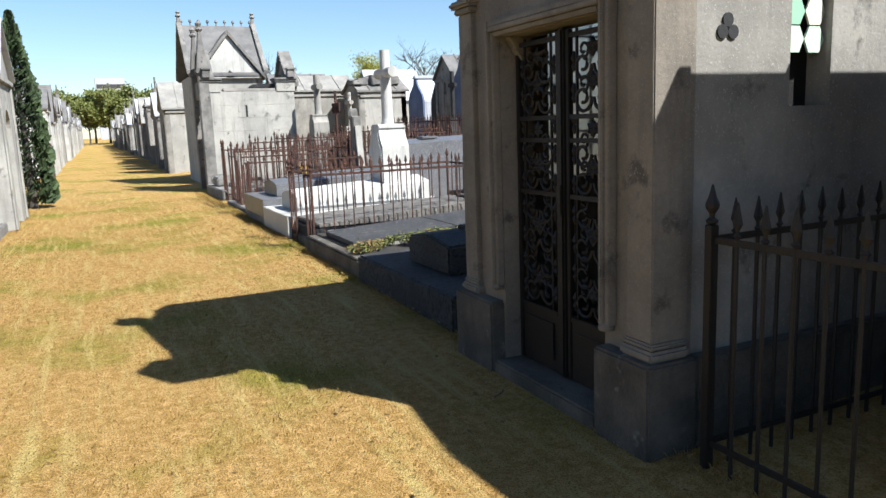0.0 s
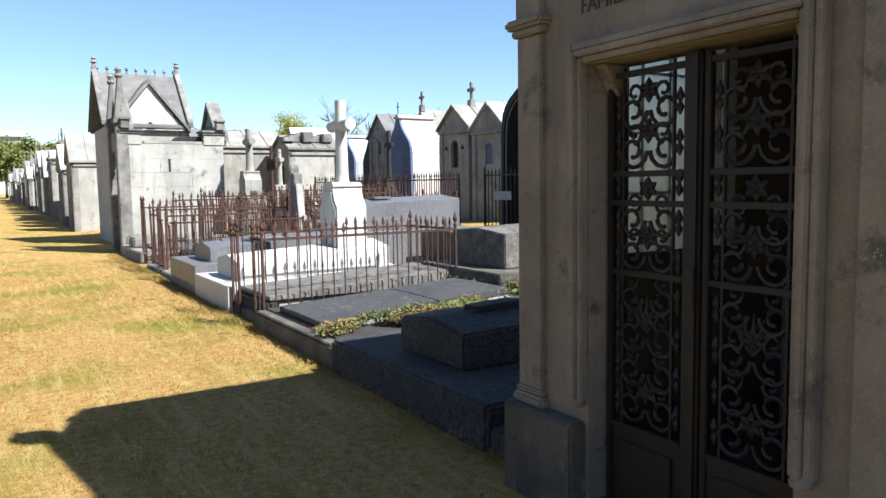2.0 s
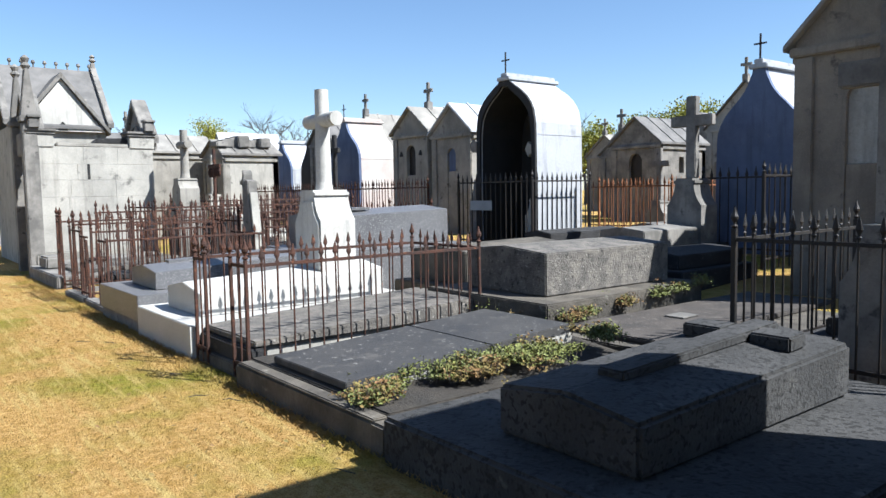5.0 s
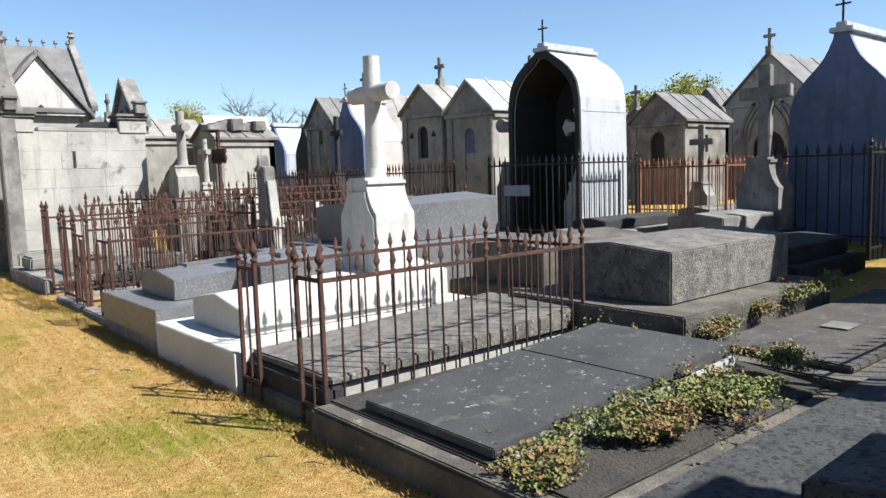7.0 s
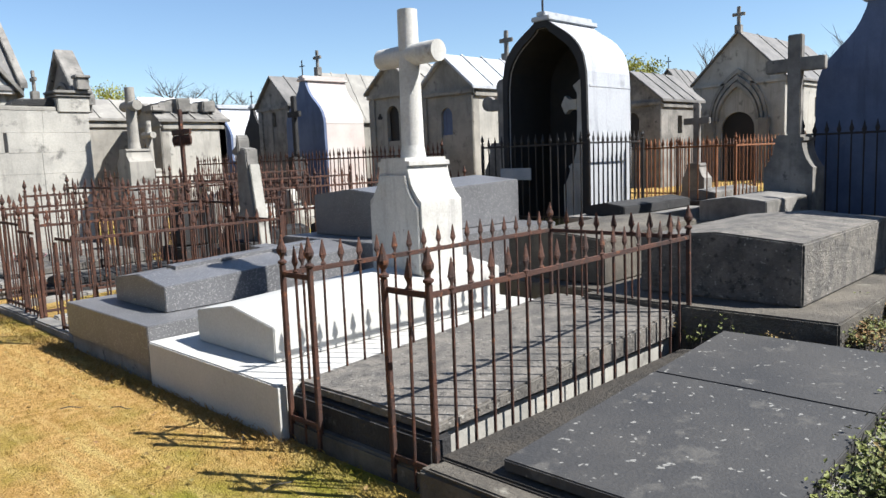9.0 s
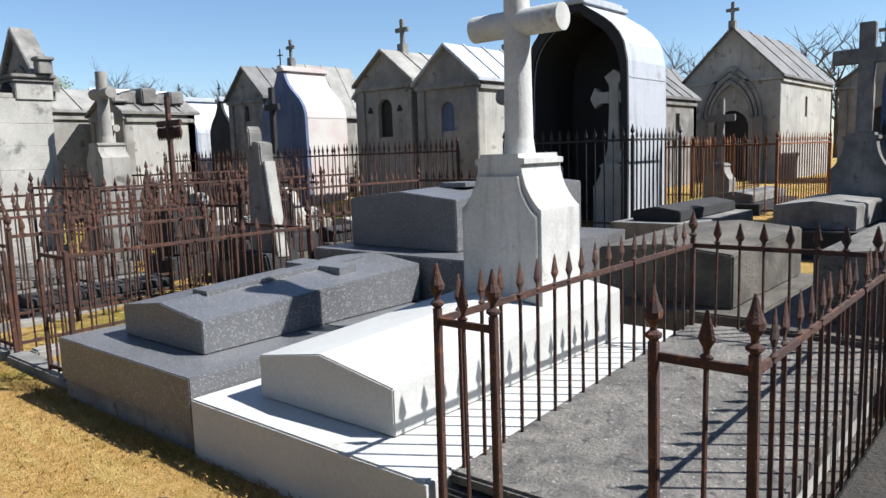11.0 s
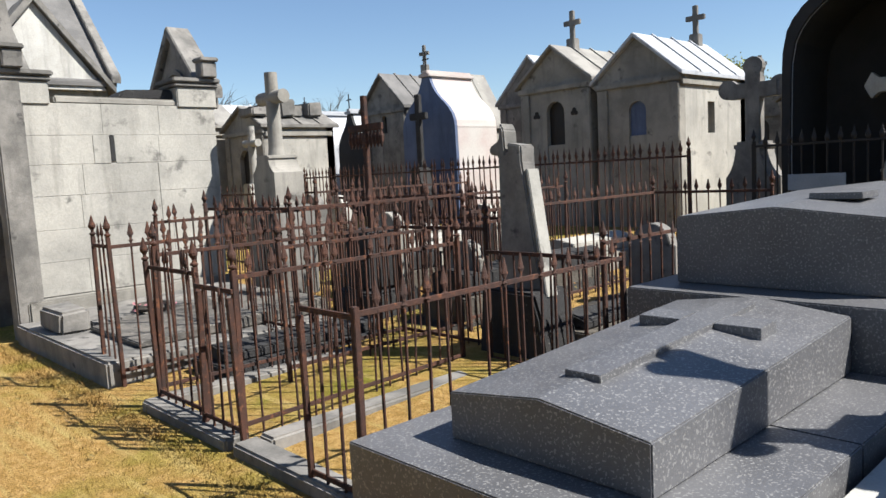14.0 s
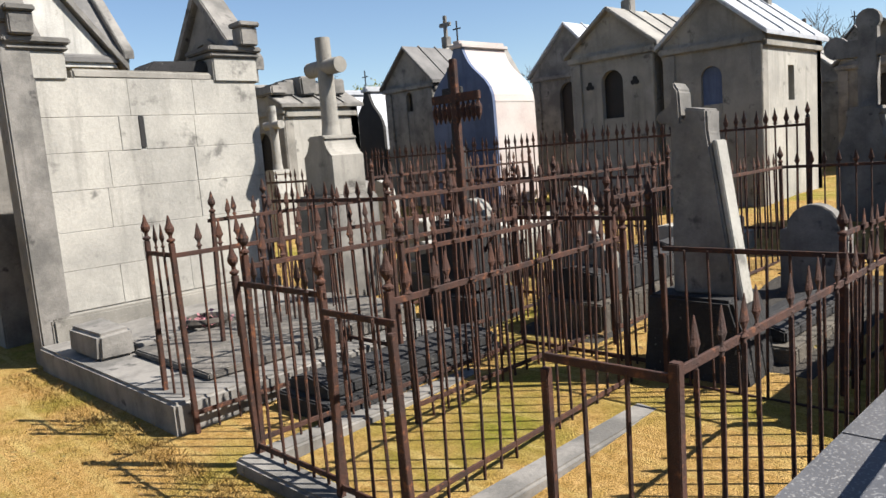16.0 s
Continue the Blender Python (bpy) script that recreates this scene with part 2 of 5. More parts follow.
def prism(poly, axis, a, c, bm=None, bevel=0.0):
    """A polygon drawn in the plane across axis, pushed from a to c. axis x: (y, z); y: (x, z); z: (x, y)."""
    out = bm or bmesh.new()
    b = bmesh.new()

    def at(u, v, w):
        return {"x": (w, u, v), "y": (u, w, v), "z": (u, v, w)}[axis]

    lo = [b.verts.new(at(u, v, a)) for u, v in poly]
    hi = [b.verts.new(at(u, v, c)) for u, v in poly]
    b.faces.new(lo)
    b.faces.new(hi[::-1])
    for i in range(len(poly)):
        j = (i + 1) % len(poly)
        b.faces.new([lo[i], hi[i], hi[j], lo[j]])
    bmesh.ops.recalc_face_normals(b, faces=b.faces)
    if bevel:
        bmesh.ops.bevel(b, geom=b.edges[:], offset=bevel, segments=2, affect="EDGES")
    return merge(out, b)


def lathe(profile, x=0.0, y=0.0, segs=12, bm=None, sq=1.0):
    out = bm or bmesh.new()
    rings = []
    for r, z in profile:
        rings.append([out.verts.new((x + r * math.cos(2 * math.pi * i / segs), y + r * sq * math.sin(2 * math.pi * i / segs), z)) for i in range(segs)])
    for a, c in zip(rings, rings[1:]):
        for i in range(segs):
            j = (i + 1) % segs
            out.faces.new([a[i], a[j], c[j], c[i]])
    out.faces.new(rings[0][::-1])
    out.faces.new(rings[-1])
    return out


def tube(points, r, segs=6, bm=None, closed=False):
    """A round bar along points."""
    out = bm or bmesh.new()
    pts = [Vector(p) for p in points]
    n = len(pts)
    rings = []
    for i, p in enumerate(pts):
        if closed:
            d = pts[(i + 1) % n] - pts[i - 1]
        else:
            d = pts[min(i + 1, n - 1)] - pts[max(i - 1, 0)]
        q = d.to_track_quat("Z", "Y")
        rr = r[i] if isinstance(r, (list, tuple)) else r
        rings.append([out.verts.new(p + q @ Vector((rr * math.cos(2 * math.pi * k / segs), rr * math.sin(2 * math.pi * k / segs), 0))) for k in range(segs)])
    for i in range(n if closed else n - 1):
        a, c = rings[i], rings[(i + 1) % n]
        for k in range(segs):
            j = (k + 1) % segs
            out.faces.new([a[k], a[j], c[j], c[k]])
    if not closed:
        out.faces.new(rings[0][::-1])
        out.faces.new(rings[-1])
    return out


def arc(cx, cz, r, a0, a1, n=8):
    return [(cx + r * math.cos(radians(a0 + (a1 - a0) * i / n)), cz + r * math.sin(radians(a0 + (a1 - a0) * i / n))) for i in range(n + 1)]


def roughen(bm, amount, freq=3.0, seed=0.0):
    for v in bm.verts:
        v.co += noise.noise_vector(v.co * freq + Vector((seed, seed, seed))) * amount
    return bm


# ---- builders of things ----
SPEAR = [(0.010, 0.0), (0.012, 0.012), (0.022, 0.02), (0.010, 0.03), (0.011, 0.045), (0.026, 0.07), (0.017, 0.105), (0.004, 0.155)]
BULB = [(0.014, 0.0), (0.03, 0.012), (0.03, 0.022), (0.013, 0.034), (0.014, 0.05), (0.032, 0.075), (0.034, 0.095), (0.02, 0.125), (0.005, 0.18)]
FLAME = [(0.012, 0.0), (0.024, 0.01), (0.012, 0.025), (0.026, 0.05), (0.03, 0.075), (0.014, 0.12), (0.004, 0.18)]


def picket_mesh(h, r, tip, mat, flat=0.45):
    if tip is None:
        return mesh_of("picket", lathe([(r, 0.0), (r, h - 0.06)], segs=6), mat)
    bm = lathe([(r, 0.0), (r, h - 0.15)], segs=6)
    lathe([(p * 1.0, z + h - 0.15) for p, z in tip], segs=8, bm=bm, sq=flat)
    return mesh_of("picket", bm, mat)


def post_mesh(h, r, mat, knob=True):
    bm = box(-r, -r, 0, r, r, h - 0.12, 0.003)
    if knob:
        lathe([(p * 0.82, z * 0.9 + h - 0.12) for p, z in BULB], segs=10, bm=bm)
    return mesh_of("post", bm, mat)


def iron_fence(runs, h, mat, label, group="", spacing=0.125, rails=(0.12, 0.8), tip=SPEAR, r=0.008, pr=0.016, z=0.0, posts=True, lean=0.0, miss=0.0, knob=True):
    """Runs of railing between pairs of points: posts at the ends, two rails, a row of pickets."""
    x0, y0 = runs[0][0]
    f = thing("iron_fence", x0, y0, z, label, "fence", group)
    rnd = random.Random(int(x0 * 100 + y0 * 10))
    pk, po = picket_mesh(h, r, tip, mat), post_mesh(h + 0.02, pr, mat, knob)
    done = set()
    for (ax, ay), (bx, by) in runs:
        length, ang = math.hypot(bx - ax, by - ay), math.atan2(by - ay, bx - ax)
        for px, py in ((ax, ay), (bx, by)):
            if posts and (px, py) not in done:
                done.add((px, py))
                link_mesh("post", po, f, "", pose(px - x0, py - y0, 0, rnd.uniform(-lean, lean), rnd.uniform(-lean, lean), math.degrees(ang)))
        for rz in rails:
            bm = box(0, -0.006, rz * h - 0.014, length, 0.006, rz * h + 0.014, 0.002, segs=1)
            part("rail", bm, mat, f, "", pose(ax - x0, ay - y0, 0, 0, 0, math.degrees(ang)))
        n = max(2, round(length / spacing))
        for i in range(1, n):
            if rnd.random() < miss:
                continue
            t = i / n
            link_mesh("picket", pk, f, "", pose(ax + (bx - ax) * t - x0, ay + (by - ay) * t - y0, rnd.uniform(-0.012, 0.006),
                                                rnd.uniform(-lean, lean), rnd.uniform(-lean, lean), math.degrees(ang)))
    return f


def pitched(x0, x1, y0, y1, z0, ze, zr, rise=0.0, bevel=0.006):
    """A ledger with a low ridge along x; its top climbs by rise towards the head."""
    ym = (y0 + y1) / 2
    bm = prism([(y0, z0), (y1, z0), (y1, ze), (ym, zr), (y0, ze)], "x", x0, x1, None, bevel)
    if rise:
        for v in bm.verts:
            if v.co.z > z0 + 0.03:
                v.co.z += rise * (v.co.x - x0) / (x1 - x0)
    return bm


def stone_cross(bm, x, y, z, h, arm, r, round_arms=True, across="y"):
    """An upright cross with its arms along y."""
    za = z + h * 0.7
    if round_arms:
        lathe([(r * 1.15, z), (r * 1.0, z + 0.1), (r * 0.9, za), (r * 0.86, z + h)], x, y, 20, bm)
        b = lathe([(r * 0.9, -arm), (r * 0.92, 0), (r * 0.9, arm)], 0, 0, 20)
        merge(bm, b, pose(x, y, za, 90, 0, 0 if across == "y" else 90))
    else:
        box(x - r * 0.7, y - r, z, x + r * 0.7, y + r, z + h, 0.01, bm)
        box(x - r * 0.66, y - arm, za - r, x + r * 0.66, y + arm, za + r, 0.01, bm)
    return bm


def cross_parts(x, y, z, h, arm, r, round_arms, mat, parent):
    """Shaft and arm as parts of their own."""
    za = z + h * 0.7
    if round_arms:
        part("shaft", lathe([(r * 1.15, z), (r * 1.0, z + 0.1), (r * 0.9, za), (r * 0.86, z + h)], x, y, 40), mat, parent, "", None, False)
        part("arm", merge(bmesh.new(), lathe([(r * 0.9, -arm), (r * 0.92, 0), (r * 0.9, arm)], 0, 0, 40), pose(x, y, za, 90, 0, 0)), mat, parent)
    else:
        part("shaft", box(x - r * 0.7, y - r, z, x + r * 0.7, y + r, z + h, 0.012), mat, parent)
        part("arm", box(x - r * 0.66, y - arm, za - r, x + r * 0.66, y + arm, za + r, 0.012), mat, parent)


SHOULDER = ((1.0, 0.05), (1.0, 0.655), (0.95, 0.665), (0.86, 0.695), (0.75, 0.74), (0.66, 0.79), (0.6, 0.84), (0.56, 0.89), (0.54, 0.93))


def shoulder_outline(w, h, k=1.0, drop=0.0):
    """Half widths swept in above upright sides, mirrored into a closed outline across y."""
    half = [(w / 2 * a * k, h * c - drop) for a, c in SHOULDER]
    return half + [(-a, c) for a, c in half[::-1]]


def swept_pedestal(bm, x, y, z, d, w, h):
    """A slab-sided base with flat front and back, concave shoulders, a low plinth and a cap: d deep along x, w wide along y."""
    side = [(1.0, 0.0), (1.0, 0.045)] + [(a * 0.97, c) for a, c in SHOULDER] + [(0.6, 0.935), (0.6, 0.97), (0.46, 0.975), (0.46, 1.0)]
    half = [(w / 2 * a, z + h * c) for a, c in side]
    prism([(y + a, c) for a, c in half] + [(y - a, c) for a, c in half[::-1]], "x", x - d * 0.47, x + d * 0.47, bm, 0.002)
    return bm


def arch_outline(w, hs, n=8, pointed=False):
    """The opening's edge from the foot at +w/2 over the arch to the foot at -w/2."""
    pts = [(w / 2, 0.0)]
    if pointed:
        pts += arc(-w / 2, hs, w, 0, 60, n) + arc(w / 2, hs, w, 120, 180, n)[1:]
    else:
        pts += arc(0, hs, w / 2, 0, 180, n * 2)
    return pts + [(-w / 2, 0.0)]


def mausoleum(x, y, z, w, d, eave, ridge, label, face=0.0, wall=STONE, roof=ROOF, side=None, door="arch", dw=0.7, dh=1.9, sill=0.0, cross="stone",
              group="mausoleums", cornice=True, roof_h=0.07, over=0.1, sidewin=True, cross_at=0.0, infill=None):
    """A family tomb-house with its gable end towards -x: walls, roof, door, cornice, cross."""
    e = thing("mausoleum", x, y, z, label, "mausoleum", group, face)
    hw = w / 2
    dz = dh - dw / 2 if door == "arch" else dh
    hole = arch_outline(dw, dz) if door == "arch" else [(dw / 2, 0), (dw / 2, dh), (-dw / 2, dh), (-dw / 2, 0)]
    gable = [(hw, 0), (hw, eave), (0, ridge), (-hw, eave), (-hw, 0)]
    part("front_wall", prism(hole + [(-hw, 0), (-hw, eave), (0, ridge), (hw, eave), (hw, 0)], "x", 0, 0.18), wall, e)
    # Where given, side puts sunlight on the side walls into a paler stone.
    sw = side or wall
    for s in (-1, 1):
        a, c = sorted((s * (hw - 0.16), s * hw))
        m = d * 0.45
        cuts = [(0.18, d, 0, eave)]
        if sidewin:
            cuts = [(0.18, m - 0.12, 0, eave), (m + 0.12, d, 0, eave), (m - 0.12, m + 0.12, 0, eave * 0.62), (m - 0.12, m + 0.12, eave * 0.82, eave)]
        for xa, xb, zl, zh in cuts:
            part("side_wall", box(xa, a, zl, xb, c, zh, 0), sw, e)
    part("back_wall", prism(gable, "x", d - 0.18, d - 0.002), wall, e)
    th, k = roof_h, (ridge - eave) / hw
    for s in (-1, 1):
        bm = prism([(0, ridge), (s * (hw + over), eave - k * over), (s * (hw + over), eave - k * over + th), (0, ridge + th)], "x", -over, d + over, None, 0.01)
        ro = part("roof", bm, roof, e)
        for i in range(1, 4):
            xx = -over + (d + 2 * over) * i / 4
            part("roof_rib", prism([(0.0, ridge + th + 0.004), (s * (hw + over), eave - k * over + th + 0.004), (s * (hw + over), eave - k * over + th + 0.03), (0.0, ridge + th + 0.03)],
                                   "x", xx - 0.02, xx + 0.02), roof, ro)
    if cornice:
        part("cornice", box(-0.06, -hw - 0.05, eave - 0.16, -0.003, hw + 0.05, eave - 0.06, 0.015), wall, e)
        for s in (-1, 1):
            part("side_cornice", box(0.02, min(s * hw, s * (hw + 0.05)) + (0.003 if s > 0 else 0), eave - 0.22, d - 0.05, max(s * hw, s * (hw + 0.05)) - (0.003 if s < 0 else 0), eave - 0.12, 0.012), wall, e)
        for s in (-1, 1):
            part("pilaster", box(-0.035, s * hw - s * 0.2 if s > 0 else s * hw, 0, -0.003, s * hw if s > 0 else s * hw + 0.2, eave - 0.17, 0.01), wall, e)
    if door:
        part("door", box(0.1 if not infill else 0.06, -dw / 2, 0, 0.14, dw / 2, dh, 0.004), infill or IRON, e, "dark door set back" if not infill else "filled opening")
    if sill:
        part("door_panel", box(0.015, -dw / 2 + 0.002, 0, 0.055, dw / 2 - 0.002, sill, 0.008), wall, e)
    if cross:
        bm = bmesh.new()
        if cross == "stone":
            box(-0.09, -0.09, ridge - 0.03, 0.09, 0.09, ridge + 0.22, 0.015, bm)
            box(-0.035, -0.045, ridge + 0.2, 0.035, 0.045, ridge + 0.72, 0.01, bm)
            box(-0.033, -0.18, ridge + 0.46, 0.033, 0.18, ridge + 0.55, 0.01, bm)
        else:
            box(-0.012, -0.014, ridge - 0.02, 0.012, 0.014, ridge + 0.45, 0.002, bm)
            box(-0.01, -0.1, ridge + 0.28, 0.01, 0.1, ridge + 0.31, 0.002, bm)
        part("roof_cross", bm, STONE_GREY if cross == "stone" else IRON, e, "", pose(cross_at, 0, 0))
    return e


OGEE = ((0, 1.0), (0.12, 0.98), (0.25, 0.91), (0.37, 0.79), (0.48, 0.63), (0.58, 0.47), (0.68, 0.34), (0.78, 0.25), (0.9, 0.17), (1.0, 0.13))
ARCHED = ((0, 1.0), (0.2, 0.99), (0.43, 0.93), (0.55, 0.845), (0.67, 0.71), (0.76, 0.565), (0.83, 0.425), (0.89, 0.3), (0.94, 0.2), (1.0, 0.13))


def ogee_house(x, y, z, w, d, shoulder, peak, label, front=None, side=ZINC, cross=True, group="mausoleums", open_front=False, crown=0.26):
    """A tomb-house whose walls bend over into an ogee roof; the front faces -x."""
    e = thing("mausoleum", x, y, z, label, "mausoleum", group)
    hw = w / 2

    def outline(k, drop):
        curve = OGEE if not open_front else ARCHED
        pts = [(hw * wd * k, shoulder + (peak - shoulder) * t - drop) for t, wd in curve]
        return [(hw * k, 0.0)] + [(hw * k * 1.015, shoulder * 0.55)] + pts

    half = outline(1.0, 0.0)
    ring = half + [(-a, c) for a, c in half[::-1]]
    if open_front:
        inner = outline(0.9, 0.12)
        ring_in = [(-a, c) for a, c in inner] + inner[::-1]
        part("shell", prism(ring + ring_in, "x", 0, d), side, e, "white-painted curved metal shell")
        # Black lining, skin and rim put the shade of the open inside into colour.
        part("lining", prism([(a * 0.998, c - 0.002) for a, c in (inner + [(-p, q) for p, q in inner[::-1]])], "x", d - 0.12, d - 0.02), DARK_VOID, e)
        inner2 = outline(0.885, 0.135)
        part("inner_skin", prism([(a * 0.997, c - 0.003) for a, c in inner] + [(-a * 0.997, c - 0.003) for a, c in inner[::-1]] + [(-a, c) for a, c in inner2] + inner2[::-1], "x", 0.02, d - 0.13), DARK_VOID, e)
        part("front_rim", prism([(a * 1.02, c + 0.01) for a, c in ring] + ring_in, "x", -0.05, -0.003), DARK_VOID, e, "shade-black front rim")
    else:
        part("shell", prism(ring, "x", 0.05, d), side, e)
        # A front colour of its own carries the shade on that face.
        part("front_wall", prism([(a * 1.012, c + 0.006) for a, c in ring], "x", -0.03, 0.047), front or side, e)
    top = hw * 0.15
    bm = box(-0.08, -top - 0.05, peak - 0.02, d + 0.05, top + 0.05, peak + 0.05, 0.012)
    box(-0.06, -top * 0.7, peak + 0.05, d + 0.03, top * 0.7, peak + 0.12, 0.012, bm)
    part("ridge_cap", bm, side, e)
    part("seam", prism([(a * 1.008 if a > 0 else a * 1.008, c) for a, c in [(hw, shoulder - 0.01), (hw, shoulder + 0.015), (hw - 0.03, shoulder + 0.015), (hw - 0.03, shoulder - 0.01)]], "x", 0.06, d), side, e)
    part("seam", prism([(-a * 1.008, c) for a, c in [(hw, shoulder - 0.01), (hw, shoulder + 0.015), (hw - 0.03, shoulder + 0.015), (hw - 0.03, shoulder - 0.01)]], "x", 0.06, d), side, e)
    if cross:
        bm = box(-0.012, -0.012, peak + 0.1, 0.012, 0.012, peak + 0.5, 0.002)
        box(-0.01, -0.1, peak + 0.34, 0.01, 0.1, peak + 0.365, 0.002, bm)
        part("roof_cross", bm, IRON, e)
    return e


def plain_tomb(x0, x1, y0, y1, base_z, top_z, label, mat, basemat=None, inset=0.22, rise=0.04, z=None, group="tombs", ridge=0.05):
    """A stone base with a pitched ledger on it."""
    z = ground_z(x0) if z is None else z
    e = thing("tomb", (x0 + x1) / 2, (y0 + y1) / 2, z, label, "tomb", group)
    hx, hy = (x1 - x0) / 2, (y1 - y0) / 2
    part("base", box(-hx, -hy, -0.1, hx, hy, base_z - z, 0.012), basemat or mat, e)
    part("ledger", pitched(-hx + inset, hx - inset * 0.6, -hy + inset, hy - inset, base_z - z + 0.003, top_z - z - ridge, top_z - z, rise, 0.012), mat, e)
    return e


def grave_cross(x, y, z, h, label, mat=STONE_GREY, ped=0.9, w=0.6, arm=0.3, r=0.085, round_arms=False, group="grave crosses", rz=0.0):
    e = thing("grave_cross", x, y, z, label, "cross", group, rz)
    part("pedestal", swept_pedestal(bmesh.new(), 0, 0, 0, w * 0.75, w, ped), mat, e)
    cross_parts(0, 0, ped, h - ped, arm, r, round_arms, mat, e)
    return e


def leaf_mesh(name, n, spread, size, mat, seed, flat=0.4):
    """A clump of small bent leaves."""
    rnd = random.Random(seed)
    bm = bmesh.new()
    for _ in range(n):
        p = Vector((rnd.gauss(0, spread), rnd.gauss(0, spread), abs(rnd.gauss(0, spread * flat)))) if flat < 0.99 else Vector((rnd.gauss(0, spread), rnd.gauss(0, spread), rnd.gauss(0, spread)))
        s = size * rnd.uniform(0.6, 1.3)
        q = Euler((rnd.uniform(-0.9, 0.9), rnd.uniform(-0.9, 0.9), rnd.uniform(0, 6.3))).to_matrix()
        pts = [(-0.5, 0, 0), (0, -0.28, 0.05), (0.5, 0, -0.06), (0, 0.28, 0.05)]
        bm.faces.new([bm.verts.new(p + q @ (Vector(c) * s)) for c in pts])
    return bm


def tree(x, y, z, h, crown_r, label, leaf=LEAF_YELLOW, seed=1, bare=False, n_limbs=9, density=900, leafsize=0.28):
    rnd = random.Random(seed)
    e = thing("tree", x, y, z, label, "tree", "trees")
    bm = tube([(0, 0, -0.2), (0.05, 0.02, h * 0.25), (-0.05, 0.05, h * 0.5), (0, 0, h * 0.8)], [h * 0.03, h * 0.024, h * 0.016, h * 0.005], 8)
    tips = []
    for i in range(n_limbs):
        a, zz = i * 2.4 + rnd.random(), h * rnd.uniform(0.28, 0.7)
        L = crown_r * rnd.uniform(0.6, 1.05)
        p0 = Vector((0, 0, zz))
        p2 = p0 + Vector((math.cos(a) * L, math.sin(a) * L, L * rnd.uniform(0.5, 1.0)))
        p1 = p0.lerp(p2, 0.5) + Vector((0, 0, 0.12 * L))
        tube([p0, p1, p2], [h * 0.01, h * 0.006, h * 0.002], 5, bm)
        tips += [p1, p2, p0.lerp(p2, 0.75)]
        for k in range(6 if bare else 3):
            b0 = p1.lerp(p2, rnd.random())
            b1 = b0 + Vector((rnd.uniform(-1, 1), rnd.uniform(-1, 1), rnd.uniform(0.2, 1.2))) * L * 0.42
            tube([b0, b0.lerp(b1, 0.5) + Vector((0.05, 0, 0.08)), b1], [h * 0.004, h * 0.0025, h * 0.001], 4, bm)
            tips.append(b1)
            if bare:
                for _ in range(4):
                    b2 = b1 + Vector((rnd.uniform(-1, 1), rnd.uniform(-1, 1), rnd.uniform(0.1, 1))) * L * 0.22
                    tube([b0.lerp(b1, rnd.uniform(0.3, 0.9)), b2], [h * 0.002, h * 0.0008], 3, bm)
    part("trunk", bm, BARK, e)
    if not bare:
        cb = bmesh.new()
        for i in range(density):
            t = rnd.choice(tips)
            p = t + Vector((rnd.gauss(0, 1), rnd.gauss(0, 1), rnd.gauss(0, 0.75))) * crown_r * 0.15
            s = leafsize * rnd.uniform(0.5, 1.4)
            q = Euler((rnd.uniform(-1.5, 1.5), rnd.uniform(-1.5, 1.5), rnd.uniform(0, 6.3))).to_matrix()
            cb.faces.new([cb.verts.new(p + q @ (Vector(c) * s)) for c in ((-0.5, 0, 0), (0, -0.4, 0.1), (0.5, 0, 0), (0, 0.4, 0.1))])
        part("crown", cb, leaf, e)
    return e


# ---- ground ----
bm = bmesh.new()
xs = [-600, -60, -12, -6] + [-2 + 0.25 * i for i in range(17)] + [2.2, 3, 4, 6, 8, 10, 12, 12.2, 30, 120, 600]
ys = [-600, -40, -8, -2] + [0.5 * i for i in range(61)] + [35, 45, 60, 120, 600]
grid = [[bm.verts.new((x, y, ground_z(x) + (0.012 * noise.noise(Vector((x * 1.3, y * 1.3, 0))) - 0.01 if -1.9 < x < 2.1 and -2 < y < 30 else 0))) for x in xs] for y in ys]
for a, c in zip(grid, grid[1:]):
    for i in range(len(xs) - 1):
        bm.faces.new([a[i], a[i + 1], c[i + 1], c[i]])
fixed("ground", bm, GRASS, "dry yellowed mown grass lane with green patches", "ground", True)


# ---- the near family chapel beside the lane ----
CX, CY0, CY1 = 1.78, 3.26, 5.02
DY0, DY1, DTOP = 3.62, 4.57, 1.945
chapel = thing("chapel", CX, 0, 0, "grey limestone family chapel with open ironwork double door", "chapel")


def side_opening_wall(y0, y1):
    """The south wall with a lancet window and a trefoil hole."""
    bm = bmesh.new()
    wx0, wx1, wz0, wz1 = 0.8, 1.07, 1.5, 2.5
    box(0.24, y0, 0, wx0, y1, 3.0, 0, bm)
    box(wx1, y0, 0, 1.9, y1, 3.0, 0, bm)
    box(wx0, y0, 0, wx1, y1, wz0, 0, bm)
    box(wx0, y0, wz1, wx1, y1, 3.0, 0, bm)
    return bm


# Front and north walls use the darker stone, carrying their shade as colour.
part("front_wall", prism([(DY1, 0.0), (DY1, DTOP), (DY0, DTOP), (DY0, 0.0), (CY0 + 0.02, 0.0), (CY0 + 0.02, 3.0), (CY1 - 0.02, 3.0), (CY1 - 0.02, 0.0)][::-1], "x", 0.03, 0.24), STONE_SHADED, chapel)
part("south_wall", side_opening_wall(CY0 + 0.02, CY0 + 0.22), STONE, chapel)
# North wall; its window is added to bring daylight behind the door.
bm = box(0.24, CY1 - 0.22, 0, 0.5, CY1 - 0.02, 3.0, 0)
box(1.3, CY1 - 0.22, 0, 1.9, CY1 - 0.02, 3.0, 0, bm)
box(0.5, CY1 - 0.22, 0, 1.3, CY1 - 0.02, 1.1, 0, bm)
